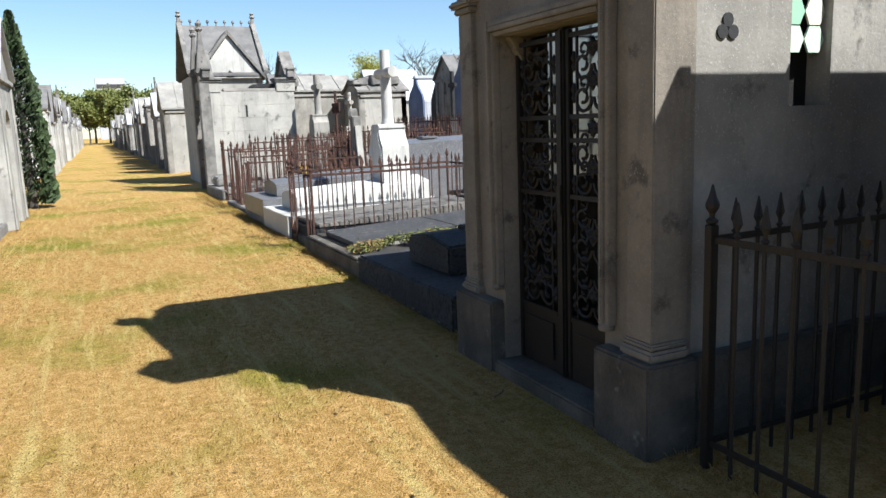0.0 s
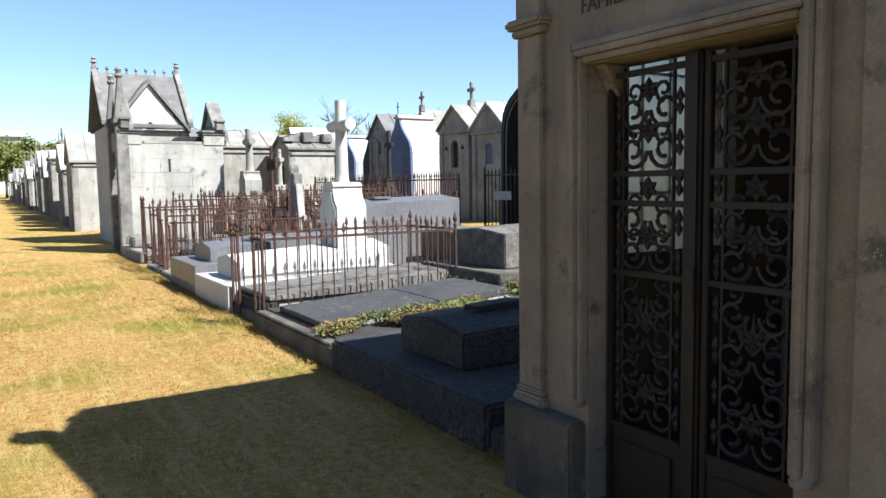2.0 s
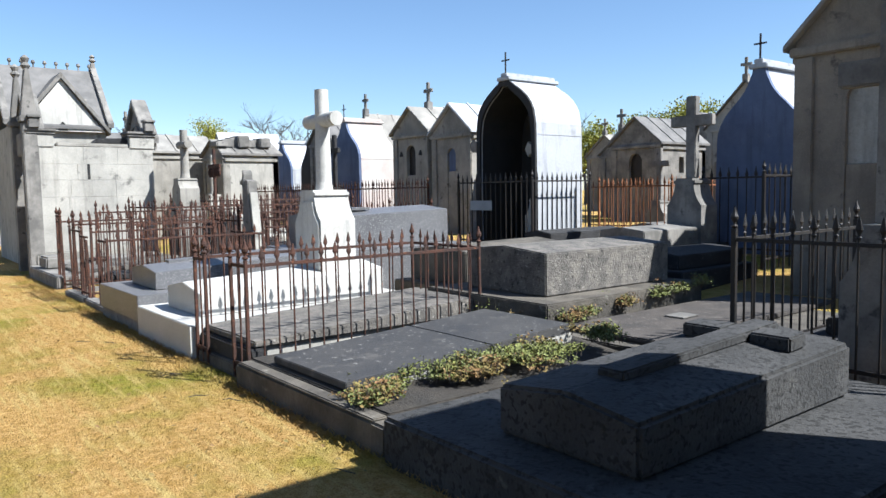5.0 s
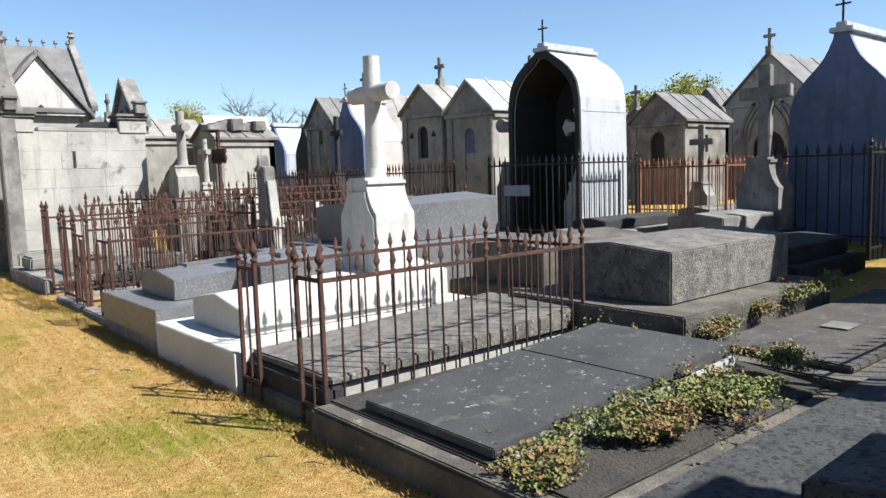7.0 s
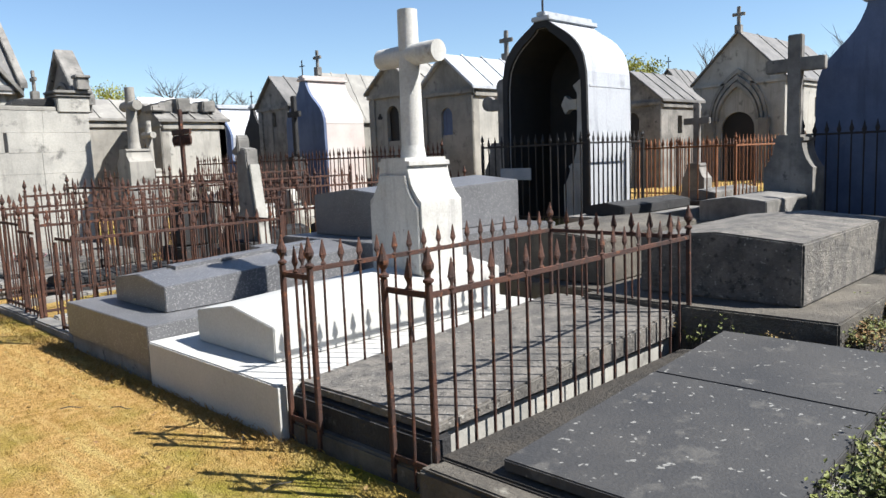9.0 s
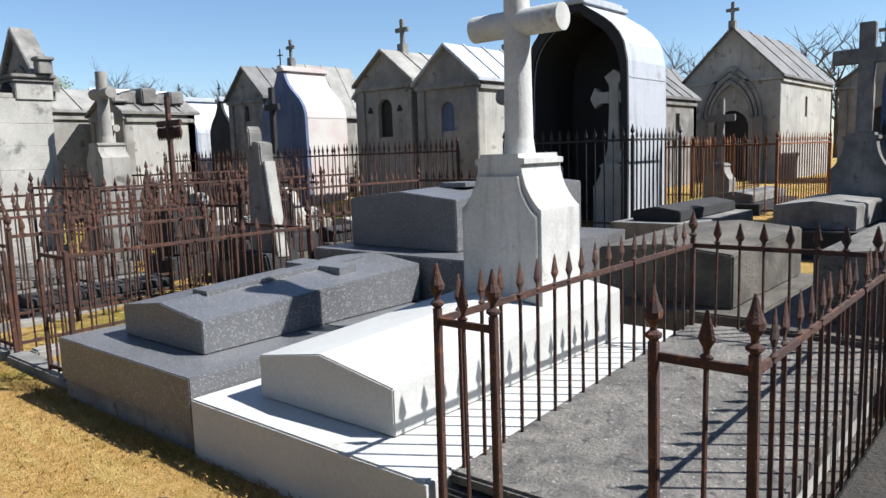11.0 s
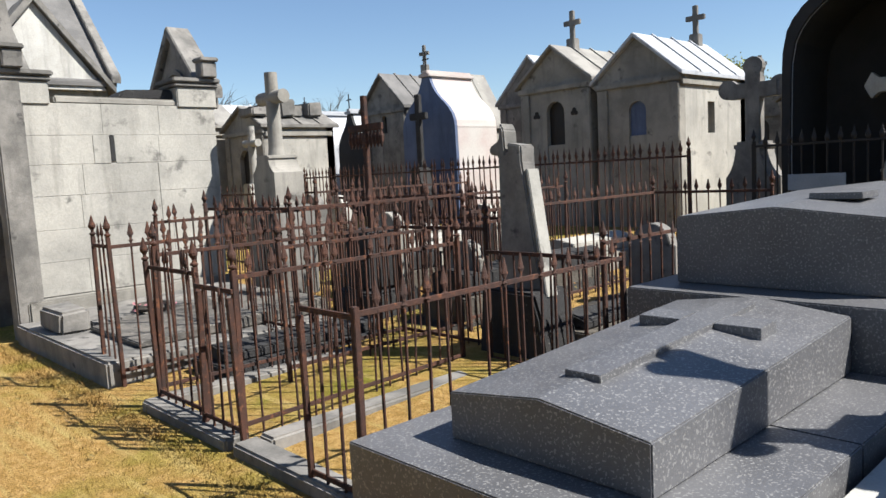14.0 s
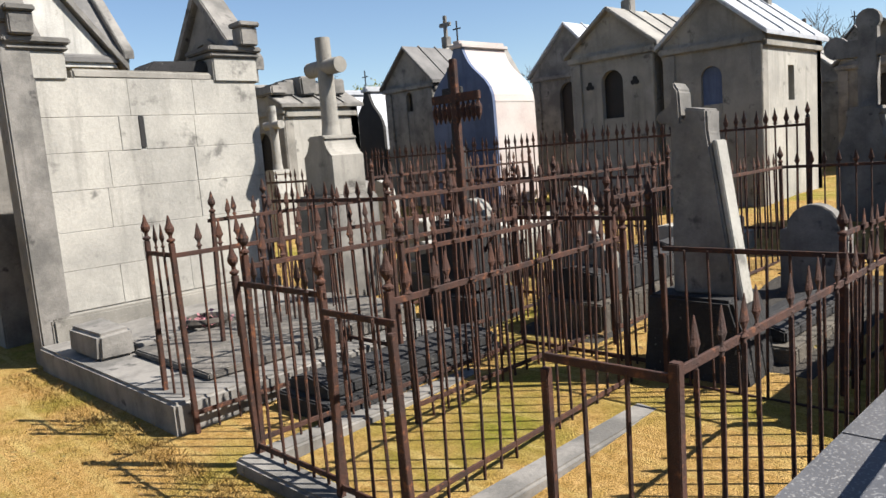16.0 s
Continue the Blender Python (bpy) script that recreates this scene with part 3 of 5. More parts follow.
box(0.5, CY1 - 0.22, 2.3, 1.3, CY1 - 0.02, 3.0, 0, bm)
part("north_wall", bm, STONE_SHADED, chapel)
for k in range(1, 4):
    part("window_bar", box(0.5 + k * 0.2 - 0.007, CY1 - 0.12, 1.1, 0.5 + k * 0.2 + 0.007, CY1 - 0.106, 2.3, 0.002), IRON, chapel)
    part("window_bar", box(0.5, CY1 - 0.118, 1.1 + k * 0.3 - 0.007, 1.3, CY1 - 0.104, 1.1 + k * 0.3 + 0.007, 0.002), IRON, chapel)
part("back_wall", prism([(CY0 + 0.02, 0), (CY1 - 0.02, 0), (CY1 - 0.02, 1.15), (CY0 + 0.02, 1.15)], "x", 1.9, 2.1), STONE, chapel)
part("back_wall", prism([(CY0 + 0.02, 2.1), (CY1 - 0.02, 2.1), (CY1 - 0.02, 3.0), (CY0 + 0.02, 3.0)], "x", 1.9, 2.1), STONE, chapel)
part("back_wall", prism([(CY0 + 0.02, 1.15), (CY0 + 0.5, 1.15), (CY0 + 0.5, 2.1), (CY0 + 0.02, 2.1)], "x", 1.9, 2.1), STONE, chapel)
part("back_wall", prism([(CY1 - 0.5, 1.15), (CY1 - 0.02, 1.15), (CY1 - 0.02, 2.1), (CY1 - 0.5, 2.1)], "x", 1.9, 2.1), STONE, chapel)
# Pane of the added window, a bright cream patch behind the door.
pane = part("window_pane", box(0.501, CY1 - 0.135, 1.101, 1.299, CY1 - 0.129, 2.299, 0.0), CLEAR, chapel, "dusty cream glass pane of the added north window")
pane.visible_shadow = False
for k in range(1, 5):
    part("window_bar", box(1.99, CY0 + 0.5 + k * 0.152 - 0.007, 1.15, 2.004, CY0 + 0.5 + k * 0.152 + 0.007, 2.1, 0.002), IRON, chapel)
yc = (CY0 + CY1) / 2
for xa, xb, nm in ((0.0, 0.2, "front_gable"), (1.9, 2.1, "back_gable")):
    part(nm, prism([(CY0 - 0.05, 3.16), (CY1 + 0.05, 3.16), (yc, 3.62)], "x", xa, xb), STONE_SHADED, chapel)
for s in (-1, 1):
    part("roof", prism([(yc, 3.63), (yc + s * 1.06, 3.145), (yc + s * 1.06, 3.22), (yc, 3.71)], "x", -0.12, 2.2, None, 0.01), ROOF, chapel)
part("finial", lathe([(0.1, 3.66), (0.06, 3.8), (0.045, 3.88), (0.12, 3.96), (0.13, 4.03), (0.05, 4.12), (0.02, 4.22)], -0.02, yc, 12), STONE, chapel)
# Unseen corner block, added to fill out the chapel's shadow on the lane.
yk = yc - 1.0
part("corner_acroterion", prism([(yk - 0.2, 3.222), (yk + 0.2, 3.222), (yk + 0.2, 3.45), (yk + 0.1, 3.5), (yk - 0.16, 3.66), (yk - 0.2, 3.4)], "x", -0.24, 0.16, None, 0.012), STONE_SHADED, chapel)
# cornice, pilasters, plinth
for y0, y1 in ((CY0, CY0 + 0.17), (CY1 - 0.17, CY1)):
    bm = box(-0.02, y0 - 0.02, 2.122, 0.2, y1 + 0.02, 2.155, 0.008)
    box(-0.045, y0 - 0.045, 2.156, 0.2, y1 + 0.045, 2.2, 0.014, bm)
    box(-0.005, y0 - 0.005, 2.2, 0.2, y1 + 0.005, 2.4, 0.006, bm)
    part("capital", bm, STONE_SHADED, chapel)
part("architrave", box(-0.03, CY0 - 0.03, 2.402, 0.2, CY1 + 0.03, 2.47, 0.012), STONE_SHADED, chapel)
bm = box(-0.26, CY0 - 0.12, 3.0, 2.15, CY1 + 0.12, 3.14, 0.02)
part("cornice", bm, STONE_SHADED, chapel)
for y0, y1 in ((CY0, CY0 + 0.17), (CY1 - 0.17, CY1)):
    part("pilaster", box(0, y0, 0.5, 0.2, y1, 2.12, 0.006), STONE_SHADED, chapel)
    part("pilaster_foot", box(-0.025, y0 - 0.025, 0.42, 0.2, y1 + 0.025, 0.47, 0.014), STONE_SHADED, chapel)
    part("pilaster_foot", box(-0.012, y0 - 0.012, 0.472, 0.2, y1 + 0.012, 0.5, 0.01), STONE_SHADED, chapel)
for y0, y1 in ((CY0 - 0.05, DY0 - 0.02), (DY1 + 0.02, CY1 + 0.05)):
    part("plinth", box(-0.06, y0, -0.05, 0.22, y1, 0.42, 0.012), BASE_STONE, chapel)
part("plinth", box(0.22, CY0 - 0.05, -0.05, 2.12, CY0 + 0.02, 0.42, 0.01), BASE_STONE, chapel)
part("plinth", box(0.22, CY1 - 0.02, -0.05, 2.12, CY1 + 0.05, 0.42, 0.01), BASE_STONE, chapel)
part("threshold", box(-0.05, DY0 - 0.02, -0.05, 0.4, DY1 + 0.02, 0.07, 0.012), BASE_STONE, chapel)
# moulded door surround, stepped inwards
for o0, o1, x0 in ((0.056, 0.088, -0.02), (0.029, 0.055, -0.036), (0.003, 0.028, -0.016)):
    part("door_surround", box(x0, DY1 + o0, 0.52, 0.029, DY1 + o1, DTOP + o1, 0.005), STONE_SHADED, chapel)
    part("door_surround", box(x0, DY0 - o1, 0.52, 0.029, DY0 - o0, DTOP + o1, 0.005), STONE_SHADED, chapel)
    part("lintel_moulding", box(x0, DY0 - o0 + 0.001, DTOP + o0, 0.028, DY1 + o0 - 0.001, DTOP + o1, 0.005), STONE_SHADED, chapel)
for y0, y1 in ((DY0, DY0 + 0.06), (DY1 - 0.06, DY1)):
    part("bracket", prism([(0.06, DTOP - 0.002), (0.2, DTOP - 0.002), (0.2, DTOP - 0.14), (0.14, DTOP - 0.13), (0.1, DTOP - 0.07)], "y", y0, y1, None, 0.004), STONE_SHADED, chapel)
for y in (DY0 - 0.045, DY1 + 0.045):
    part("surround_foot", lathe([(0.01, 0.485), (0.035, 0.495), (0.04, 0.51), (0.022, 0.535)], 0.0, y, 10), STONE_SHADED, chapel)
# floor, altar at the back, ceiling inside
part("chapel_floor", box(0.4, CY0 + 0.22, 0, 1.9, CY1 - 0.22, 0.06, 0.0), STONE_GREY, chapel)
part("altar", box(1.45, CY0 + 0.4, 0.06, 1.89, CY1 - 0.4, 0.95, 0.02), STONE_PALE, chapel)
part("altar_cross", stone_cross(bmesh.new(), 1.7, yc, 0.95, 0.6, 0.14, 0.03, False), MARBLE_OLD, chapel)
# Panel added to shut out the light of the back window.
part("reredos", box(1.89, CY0 + 0.45, 1.1, 1.899, CY1 - 0.45, 2.15, 0.0), STONE_PALE, chapel)
part("vault", box(0.24, CY0 + 0.22, 2.93, 1.9, CY1 - 0.22, 2.998, 0.0), STONE, chapel)
# trefoil recess, stained glass window on the south wall
for dx, dzz in ((0, 0.032), (-0.03, -0.018), (0.03, -0.018)):
    b = lathe([(0.03, -0.012), (0.03, 0.003)], 0, 0, 16)
    part("trefoil_hole", merge(bmesh.new(), b, pose(0.41 + dx, CY0 + 0.014, 1.84 + dzz, 90, 0, 0)), DARK_VOID, chapel)
part("window_frame", prism([(0.795, 1.5), (1.075, 1.5), (1.075, 2.5), (0.795, 2.5), (0.775, 1.5), (0.8, 1.52), (0.8, 2.48), (1.0, 2.48), (1.0, 1.52), (0.8, 1.52)][:4], "y", CY0 + 0.15, CY0 + 0.155), IRON, chapel)
for r_ in range(6):
    for c_ in range(2):
        gx, gz = 0.803 + c_ * 0.134, 1.74 + r_ * 0.125
        part("pane", prism([(gx, gz + 0.062), (gx + 0.03, gz + 0.003), (gx + 0.1, gz + 0.003), (gx + 0.13, gz + 0.062), (gx + 0.1, gz + 0.122), (gx + 0.03, gz + 0.122)], "y", CY0 + 0.06, CY0 + 0.07), GLASS, chapel)


def scroll(cx, cz, r, turns=1.25, a0=0.0, flip=1, n=16):
    pts = []
    for i in range(n + 1):
        t = i / n
        a = a0 + flip * t * turns * 2 * math.pi
        rr = r * (1 - 0.72 * t)
        pts.append((0, cx + rr * math.cos(a), cz + rr * math.sin(a)))
    return pts


def ironwork_leaf(y0, y1, parent):
    """One door leaf: stiles, rails, kick panel, C-scrolls with rosettes, palmettes below."""
    w, ym = y1 - y0, (y0 + y1) / 2
    zk, zt = 0.42, DTOP - 0.02
    leaf = part("door_leaf", box(0.0, y0, 0.08, 0.03, y0 + 0.03, zt, 0.004), IRON, parent)
    part("stile", box(0.0, y1 - 0.03, 0.08, 0.03, y1, zt, 0.004), IRON, leaf)
    part("kick_panel", box(0.008, y0 + 0.03, 0.08, 0.022, y1 - 0.03, zk, 0.003), IRON, leaf)
    part("kick_moulding", box(-0.004, y0 + 0.07, 0.14, 0.006, y1 - 0.07, zk - 0.06, 0.004), IRON, leaf)
    for z in (zk, 1.08, 1.37, 1.49, zt - 0.03):
        part("rail", box(0.0, y0 + 0.03, z - 0.012, 0.028, y1 - 0.03, z + 0.012, 0.003), IRON, leaf)
    for yy in (y0 + 0.085, y1 - 0.085):
        part("bar", box(0.006, yy - 0.006, zk, 0.02, yy + 0.006, zt, 0.002), IRON, leaf)
    half = w / 2 - 0.1
    rows = [(zk + 0.1, 0.075), (zk + 0.25, 0.07), (zk + 0.4, 0.075), (zk + 0.56, 0.06), (1.16, 0.07), (1.3, 0.07), (1.58, 0.075), (1.74, 0.075)]
    for z, r in rows:
        for s in (-1, 1):
            part("scroll", tube([(0.014, p[1], p[2]) for p in scroll(ym + s * 0.082, z, r, 1.3, math.pi if s > 0 else 0, s)], 0.0095, 5), IRON, leaf)
            part("scroll", tube([(0.014, p[1], p[2]) for p in scroll(ym + s * 0.075, z + 0.075, r * 0.6, 1.1, -math.pi / 2, -s, 10)], 0.008, 5), IRON, leaf)
    for z in (zk + 0.17, zk + 0.48, 1.23, 1.43, 1.66, 1.82):
        b = bmesh.new()
        for k in range(6):
            a = k * math.pi / 3
            merge(b, lathe([(0.003, 0), (0.017, 0.02), (0.012, 0.035), (0.002, 0.05)], 0, 0, 6), pose(0.014, ym, z, 0, 0, 0) @ pose(0, 0, 0, math.degrees(a), 0, 0))
        part("rosette", b, IRON, leaf)
    for s in (y0 + 0.058, y1 - 0.058):
        for k in range(9):
            z = zk + 0.1 + k * 0.155
            b = lathe([(0.003, -0.05), (0.016, -0.02), (0.006, 0.0), (0.018, 0.02), (0.003, 0.055)], 0.014, s, 6)
            for v in b.verts:
                v.co.z += z
            part("leaf_ornament", b, IRON, leaf)
    for k in range(5):
        a = radians(-50 + 25 * k)
        part("palmette", tube([(0.014, ym, zk + 0.42), (0.014, ym + 0.06 * math.sin(a), zk + 0.42 + 0.08 * math.cos(a)), (0.014, ym + 0.1 * math.sin(a), zk + 0.42 + 0.15 * math.cos(a))], [0.005, 0.009, 0.003], 5), IRON, leaf)
    return leaf


door = thing("door_1", CX + 0.12, 0, 0.0, "closed black wrought-iron double door with scrollwork", "door", "", 0, "structure")
dc = (DY0 + DY1) / 2
ironwork_leaf(DY0 + 0.015, dc - 0.031, door)
ironwork_leaf(dc + 0.031, DY1 - 0.015, door)
part("centre_post", box(-0.02, dc - 0.028, 0.08, 0.035, dc + 0.028, DTOP - 0.01, 0.012), IRON, door)
part("lock_plate", box(-0.03, dc - 0.02, 0.98, -0.021, dc + 0.02, 1.14, 0.004), IRON, door)
fc = bpy.data.curves.new("lettering", "FONT")
fc.body, fc.size, fc.extrude, fc.align_x = "FAMILLE", 0.085, 0.002, "LEFT"
fo = new("inscription", fc)
fo.matrix_world = pose(CX + 0.027, 4.62, 2.16, 90, 0, -90)
fc.materials.append(LETTER)
tagged(fo, "dark incised capital letters on the chapel lintel", "inscription")

# railing and neighbouring chapel south of it
iron_fence([((1.9, 3.05), (1.9, 2.0)), ((1.9, 3.05), (4.2, 3.05))], 1.14, IRON, "dark iron railing with bulb and spear finials", "plot railings", 0.13, (0.1, 0.86), SPEAR, 0.009, 0.02)
mausoleum(2.4, 1.68, 0, 1.74, 2.6, 2.44, 2.6, "grey stone family tomb-house with slate roof", wall=STONE_GREY, roof=ROOF_SLATE, cross="", sidewin=False)

# ---- tomb beside the chapel ----
e = thing("tomb", 3.0, 6.5, 0, "dark flecked two-tier tomb with raised cross and mossy stepped base", "tomb", "tombs")
part("base", roughen(box(-1.12, -1.05, -0.05, 1.5, 1.06, 0.255, 0.02, None, 3), 0.006, 4), FLECKED, e)
part("ledger", pitched(-0.83, 1.1, -0.4, 0.45, 0.258, 0.5, 0.555, 0.06, 0.02), FLECKED, e)
part("cross_shaft", prism([(-0.5, 0.55), (0.95, 0.6), (0.95, 0.66), (-0.5, 0.6)], "y", -0.06, 0.1, None, 0.01), FLECKED, e, "raised stone cross shaft")
for y0, y1 in ((-0.3, -0.065), (0.105, 0.36)):
    part("cross_arm", prism([(0.6, 0.56), (0.78, 0.57), (0.78, 0.652), (0.6, 0.645)], "y", y0, y1, None, 0.01), FLECKED, e)
part("step", box(-1.1, -1.3, -0.05, 0.9, -1.06, 0.14, 0.015), FLECKED, e)
grave_cross(4.95, 6.22, 0.1, 2.5, "grey stone grave cross with thick arms", STONE_GREY, 1.1, 0.5, 0.34, 0.085)

# ---- slate slab plot ----
e = thing("tomb", 3.0, 8.7, 0, "flat black slate ledger on a low stone kerb", "tomb", "tombs")
part("kerb", roughen(box(-1.08, -1.1, -0.05, 1.3, 0.96, 0.17, 0.015, None, 3), 0.005, 4), BASE_STONE, e)
part("kerb_top", box(-1.08, -0.98, 0.173, -0.97, 0.9, 0.19, 0.01), BASE_STONE, e)
part("side_bed", pitched(-0.97, 1.25, -0.98, 0.93, 0.174, 0.2, 0.205, 0.1, 0.01), SOIL, e)
part("slab", pitched(-0.93, 0.3, -0.44, 0.6, 0.215, 0.265, 0.268, 0.07, 0.006), SLATE, e)
part("slab", pitched(0.31, 1.15, -0.44, 0.6, 0.285, 0.335, 0.338, 0.05, 0.006), SLATE, e)
part("mortar_edge", roughen(prism([(-0.9, 0.17), (1.14, 0.17), (1.14, 0.31), (0.3, 0.265), (-0.9, 0.212)], "y", -0.485, -0.445, None, 0.006), 0.008, 9), STONE_PALE, e, "pale rough edge strip")
# ---- fenced low tomb ----
e = thing("tomb", 3.1, 10.25, 0, "low rough grey ledger on a pale stone kerb inside railings", "tomb", "tombs")
part("kerb", box(-1.08, -0.58, -0.05, 1.35, 0.58, 0.1, 0.012), BASE_STONE, e)
# Pale sides and near-black front put sun and shade into the colours.
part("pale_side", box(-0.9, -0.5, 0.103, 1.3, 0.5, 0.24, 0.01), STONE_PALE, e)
bm = pitched(-1.0, 1.35, -0.54, 0.54, 0.25, 0.3, 0.31, 0.12, 0.012)
part("ledger", bm, LEDGER, e)
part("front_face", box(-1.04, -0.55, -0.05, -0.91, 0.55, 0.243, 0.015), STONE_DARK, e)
iron_fence([((2.02, 9.64), (4.4, 9.64)), ((2.02, 9.64), (2.02, 9.92)), ((2.02, 10.5), (2.02, 10.76)), ((2.02, 10.76), (4.4, 10.76)), ((4.4, 9.64), (4.4, 10.76))],
           1.06, RUST, "rusted iron railing with spear finials and a missing gate", "plot railings", 0.135, (0.12, 0.86), SPEAR, 0.008, 0.0135, 0.0, True, 0.5)

# ---- white marble tomb with a round-armed cross ----
e = thing("tomb", 3.15, 11.65, 0, "bright white marble tomb on a white base", "tomb", "tombs")
part("base", box(-1.18, -0.85, -0.05, 1.5, 0.78, 0.3, 0.008), MARBLE, e)
part("ledger", pitched(-0.94, 1.15, -0.46, 0.5, 0.303, 0.52, 0.6, 0.1, 0.006), MARBLE, e)
part("corner_strip", box(-1.184, -0.856, -0.04, -1.1, -0.8, 0.29, 0.002), MARBLE, e)
e = thing("grave_cross", 3.82, 11.62, 0.62, "white marble cross with round arms on a swept pedestal", "cross", "grave crosses")
part("pedestal", swept_pedestal(bmesh.new(), 0, 0, -0.06, 0.46, 0.6, 0.94), MARBLE_OLD, e, "streaked white pedestal with a framed panel")
part("panel", prism([(a, c - 0.03) for a, c in shoulder_outline(0.54, 0.84)], "x", -0.236, -0.218, None, 0.005), MARBLE_OLD, e, "grey-streaked shouldered panel")
cross_parts(0, 0, 0.87, 1.12, 0.32, 0.088, True, MARBLE_OLD, e)

# ---- grey granite tomb with inlaid cross ----
e = thing("tomb", 3.2, 13.25, 0, "polished grey granite tomb with cross-shaped cutouts", "tomb", "tombs")
part("base", box(-1.22, -0.8, 0.12, 0.0, 0.8, 0.4, 0.006), GRANITE, e)
part("base", box(0.004, -0.8, 0.12, 0.98, 0.8, 0.4, 0.006), GRANITE, e)
part("footing", box(-1.2, -0.79, -0.05, 0.97, 0.79, 0.118, 0.006), STONE_GREY, e)
part("ledger", pitched(-0.92, 0.95, -0.46, 0.48, 0.403, 0.6, 0.66, 0.09, 0.006), GRANITE, e)
part("cross_shaft", prism([(-0.64, 0.64), (0.74, 0.7), (0.74, 0.752), (-0.64, 0.694)], "y", -0.075, 0.095, None, 0.003), GRANITE, e, "raised cross shaft cut from the lid")
for y0, y1 in ((-0.3, -0.078), (0.098, 0.32)):
    part("cross_arm", prism([(0.28, 0.65), (0.45, 0.66), (0.45, 0.742), (0.28, 0.734)], "y", y0, y1, None, 0.003), GRANITE, e)

# ---- larger granite tomb behind ----
e = thing("tomb", 5.5, 13.2, ground_z(4.4), "tall grey granite tomb with flat top", "tomb", "tombs")
part("base", box(-1.3, -0.9, -0.1, 1.1, 0.9, 0.62, 0.008), GRANITE, e)
part("ledger", pitched(-1.0, 0.95, -0.5, 0.72, 0.623, 1.04, 1.1, 0.06, 0.008), GRANITE, e)
part("plaque", box(-0.5, -0.2, 1.11, -0.2, 0.1, 1.15, 0.004), GRANITE, e)
# low box tomb behind the marble one
plain_tomb(5.0, 7.0, 10.6, 12.0, 0.36, 0.8, "pinkish grey stone tomb with pitched lid", BASE_STONE, BASE_STONE, 0.18, 0.03)
plain_tomb(4.37, 6.75, 8.72, 10.45, 0.46, 0.92, "weathered grey stone tomb with pitched lid", LEDGER, BASE_STONE, 0.3, 0.0)
e = thing("tomb", 5.9, 8.15, ground_z(5), "flat dark stone slab in a low kerb", "tomb", "tombs")
part("kerb", box(-1.6, -0.95, -0.15, 1.6, 0.55, 0.1, 0.012), BASE_STONE, e)
part("slab", box(-1.45, -0.5, 0.103, 1.55, 0.45, 0.15, 0.01), STONE_BROWN, e)
part("plaque", box(-0.5, -0.1, 0.154, -0.25, 0.1, 0.165, 0.004), STONE_GREY, e)
iron_fence([((4.62, 7.12), (6.6, 7.12)), ((4.62, 7.12), (4.62, 5.45))], 1.12, IRON, "dark iron railing with spear finials", "plot railings", 0.14, (0.12, 0.84), SPEAR, 0.009, 0.018, 0.14)
# Pale infill stands in for sunlit stone glimpsed through the broken window.
mausoleum(7.65, 7.47, 0.27, 1.46, 1.6, 2.7, 3.45, "tall stone tomb-house with pale infill for light seen through its window", wall=STONE_SHADED, door="arch", dw=0.42, dh=2.25, sill=1.4, infill=STONE_PALE, cross="iron")
mausoleum(10.4, 8.25, 0.35, 1.56, 2.2, 2.5, 3.2, "shaded grey stone tomb-house beside a curved white-roofed one", wall=STONE_GREY, roof=ROOF_SLATE, dw=0.5, dh=1.9, cross="stone", sidewin=False)
plain_tomb(8.2, 10.4, 12.3, 13.3, 0.62, 0.8, "dark low stone tomb with a flat lid", STONE_DARK, STONE_GREY, 0.2, 0.0)
plain_tomb(8.2, 10.3, 10.5, 11.6, 0.6, 0.9, "dark stone tomb with pitched lid", STONE_GREY, STONE_DARK, 0.15, 0.0)
plain_tomb(11.3, 13.3, 12.5, 13.4, 0.62, 0.8, "low grey stone tomb", STONE_GREY, STONE_DARK, 0.15, 0.0)
grave_cross(9.9, 10.9, 0.4, 2.46, "dark grey stone grave cross on a swept pedestal", STONE_GREY, 1.2, 0.62, 0.36, 0.085)

# Dark tomb that also fills in a patch of shade here.
plain_tomb(6.95, 8.6, 9.1, 10.3, 0.5, 0.72, "dark low stone tomb filling a shaded patch", STONE_DARK, STONE_DARK, 0.15, 0.0)

# Dark block added where the ground behind the railing lies in shade.
plain_tomb(5.3, 7.3, 5.9, 7.0, 0.32, 0.5, "dark low tomb added for shaded ground behind iron railing", STONE_DARK, STONE_DARK, 0.15, 0.0)

# ---- open barrel tomb-house, shade-black inside, and its railing ----
ogee_house(9.15, 14.31, 0.35, 1.54, 1.2, 2.1, 3.14, "open-fronted tomb-house with white curved metal shell and shade-black inside", open_front=True)
e = thing("grave_cross", 9.8, 14.05, 0.36, "white marble cross with flared ends inside the black tomb-house", "cross", "grave crosses")
part("pedestal", swept_pedestal(bmesh.new(), 0, 0, 0, 0.36, 0.56, 0.95), MARBLE_OLD, e)
part("shaft", prism([(-0.17, 0.95), (0.17, 0.95), (0.1, 1.15), (0.075, 1.7), (0.075, 2.05), (0.15, 2.17), (0.0, 2.27), (-0.15, 2.17), (-0.075, 2.05), (-0.075, 1.7), (-0.1, 1.15)], "x", -0.06, 0.06, None, 0.008), MARBLE_OLD, e)
for s in (-1, 1):
    part("arm", prism([(s * 0.078, 1.8), (s * 0.22, 1.8), (s * 0.3, 1.73), (s * 0.38, 1.88), (s * 0.3, 2.03), (s * 0.22, 1.96), (s * 0.078, 1.96)], "x", -0.058, 0.058, None, 0.008), MARBLE_OLD, e)
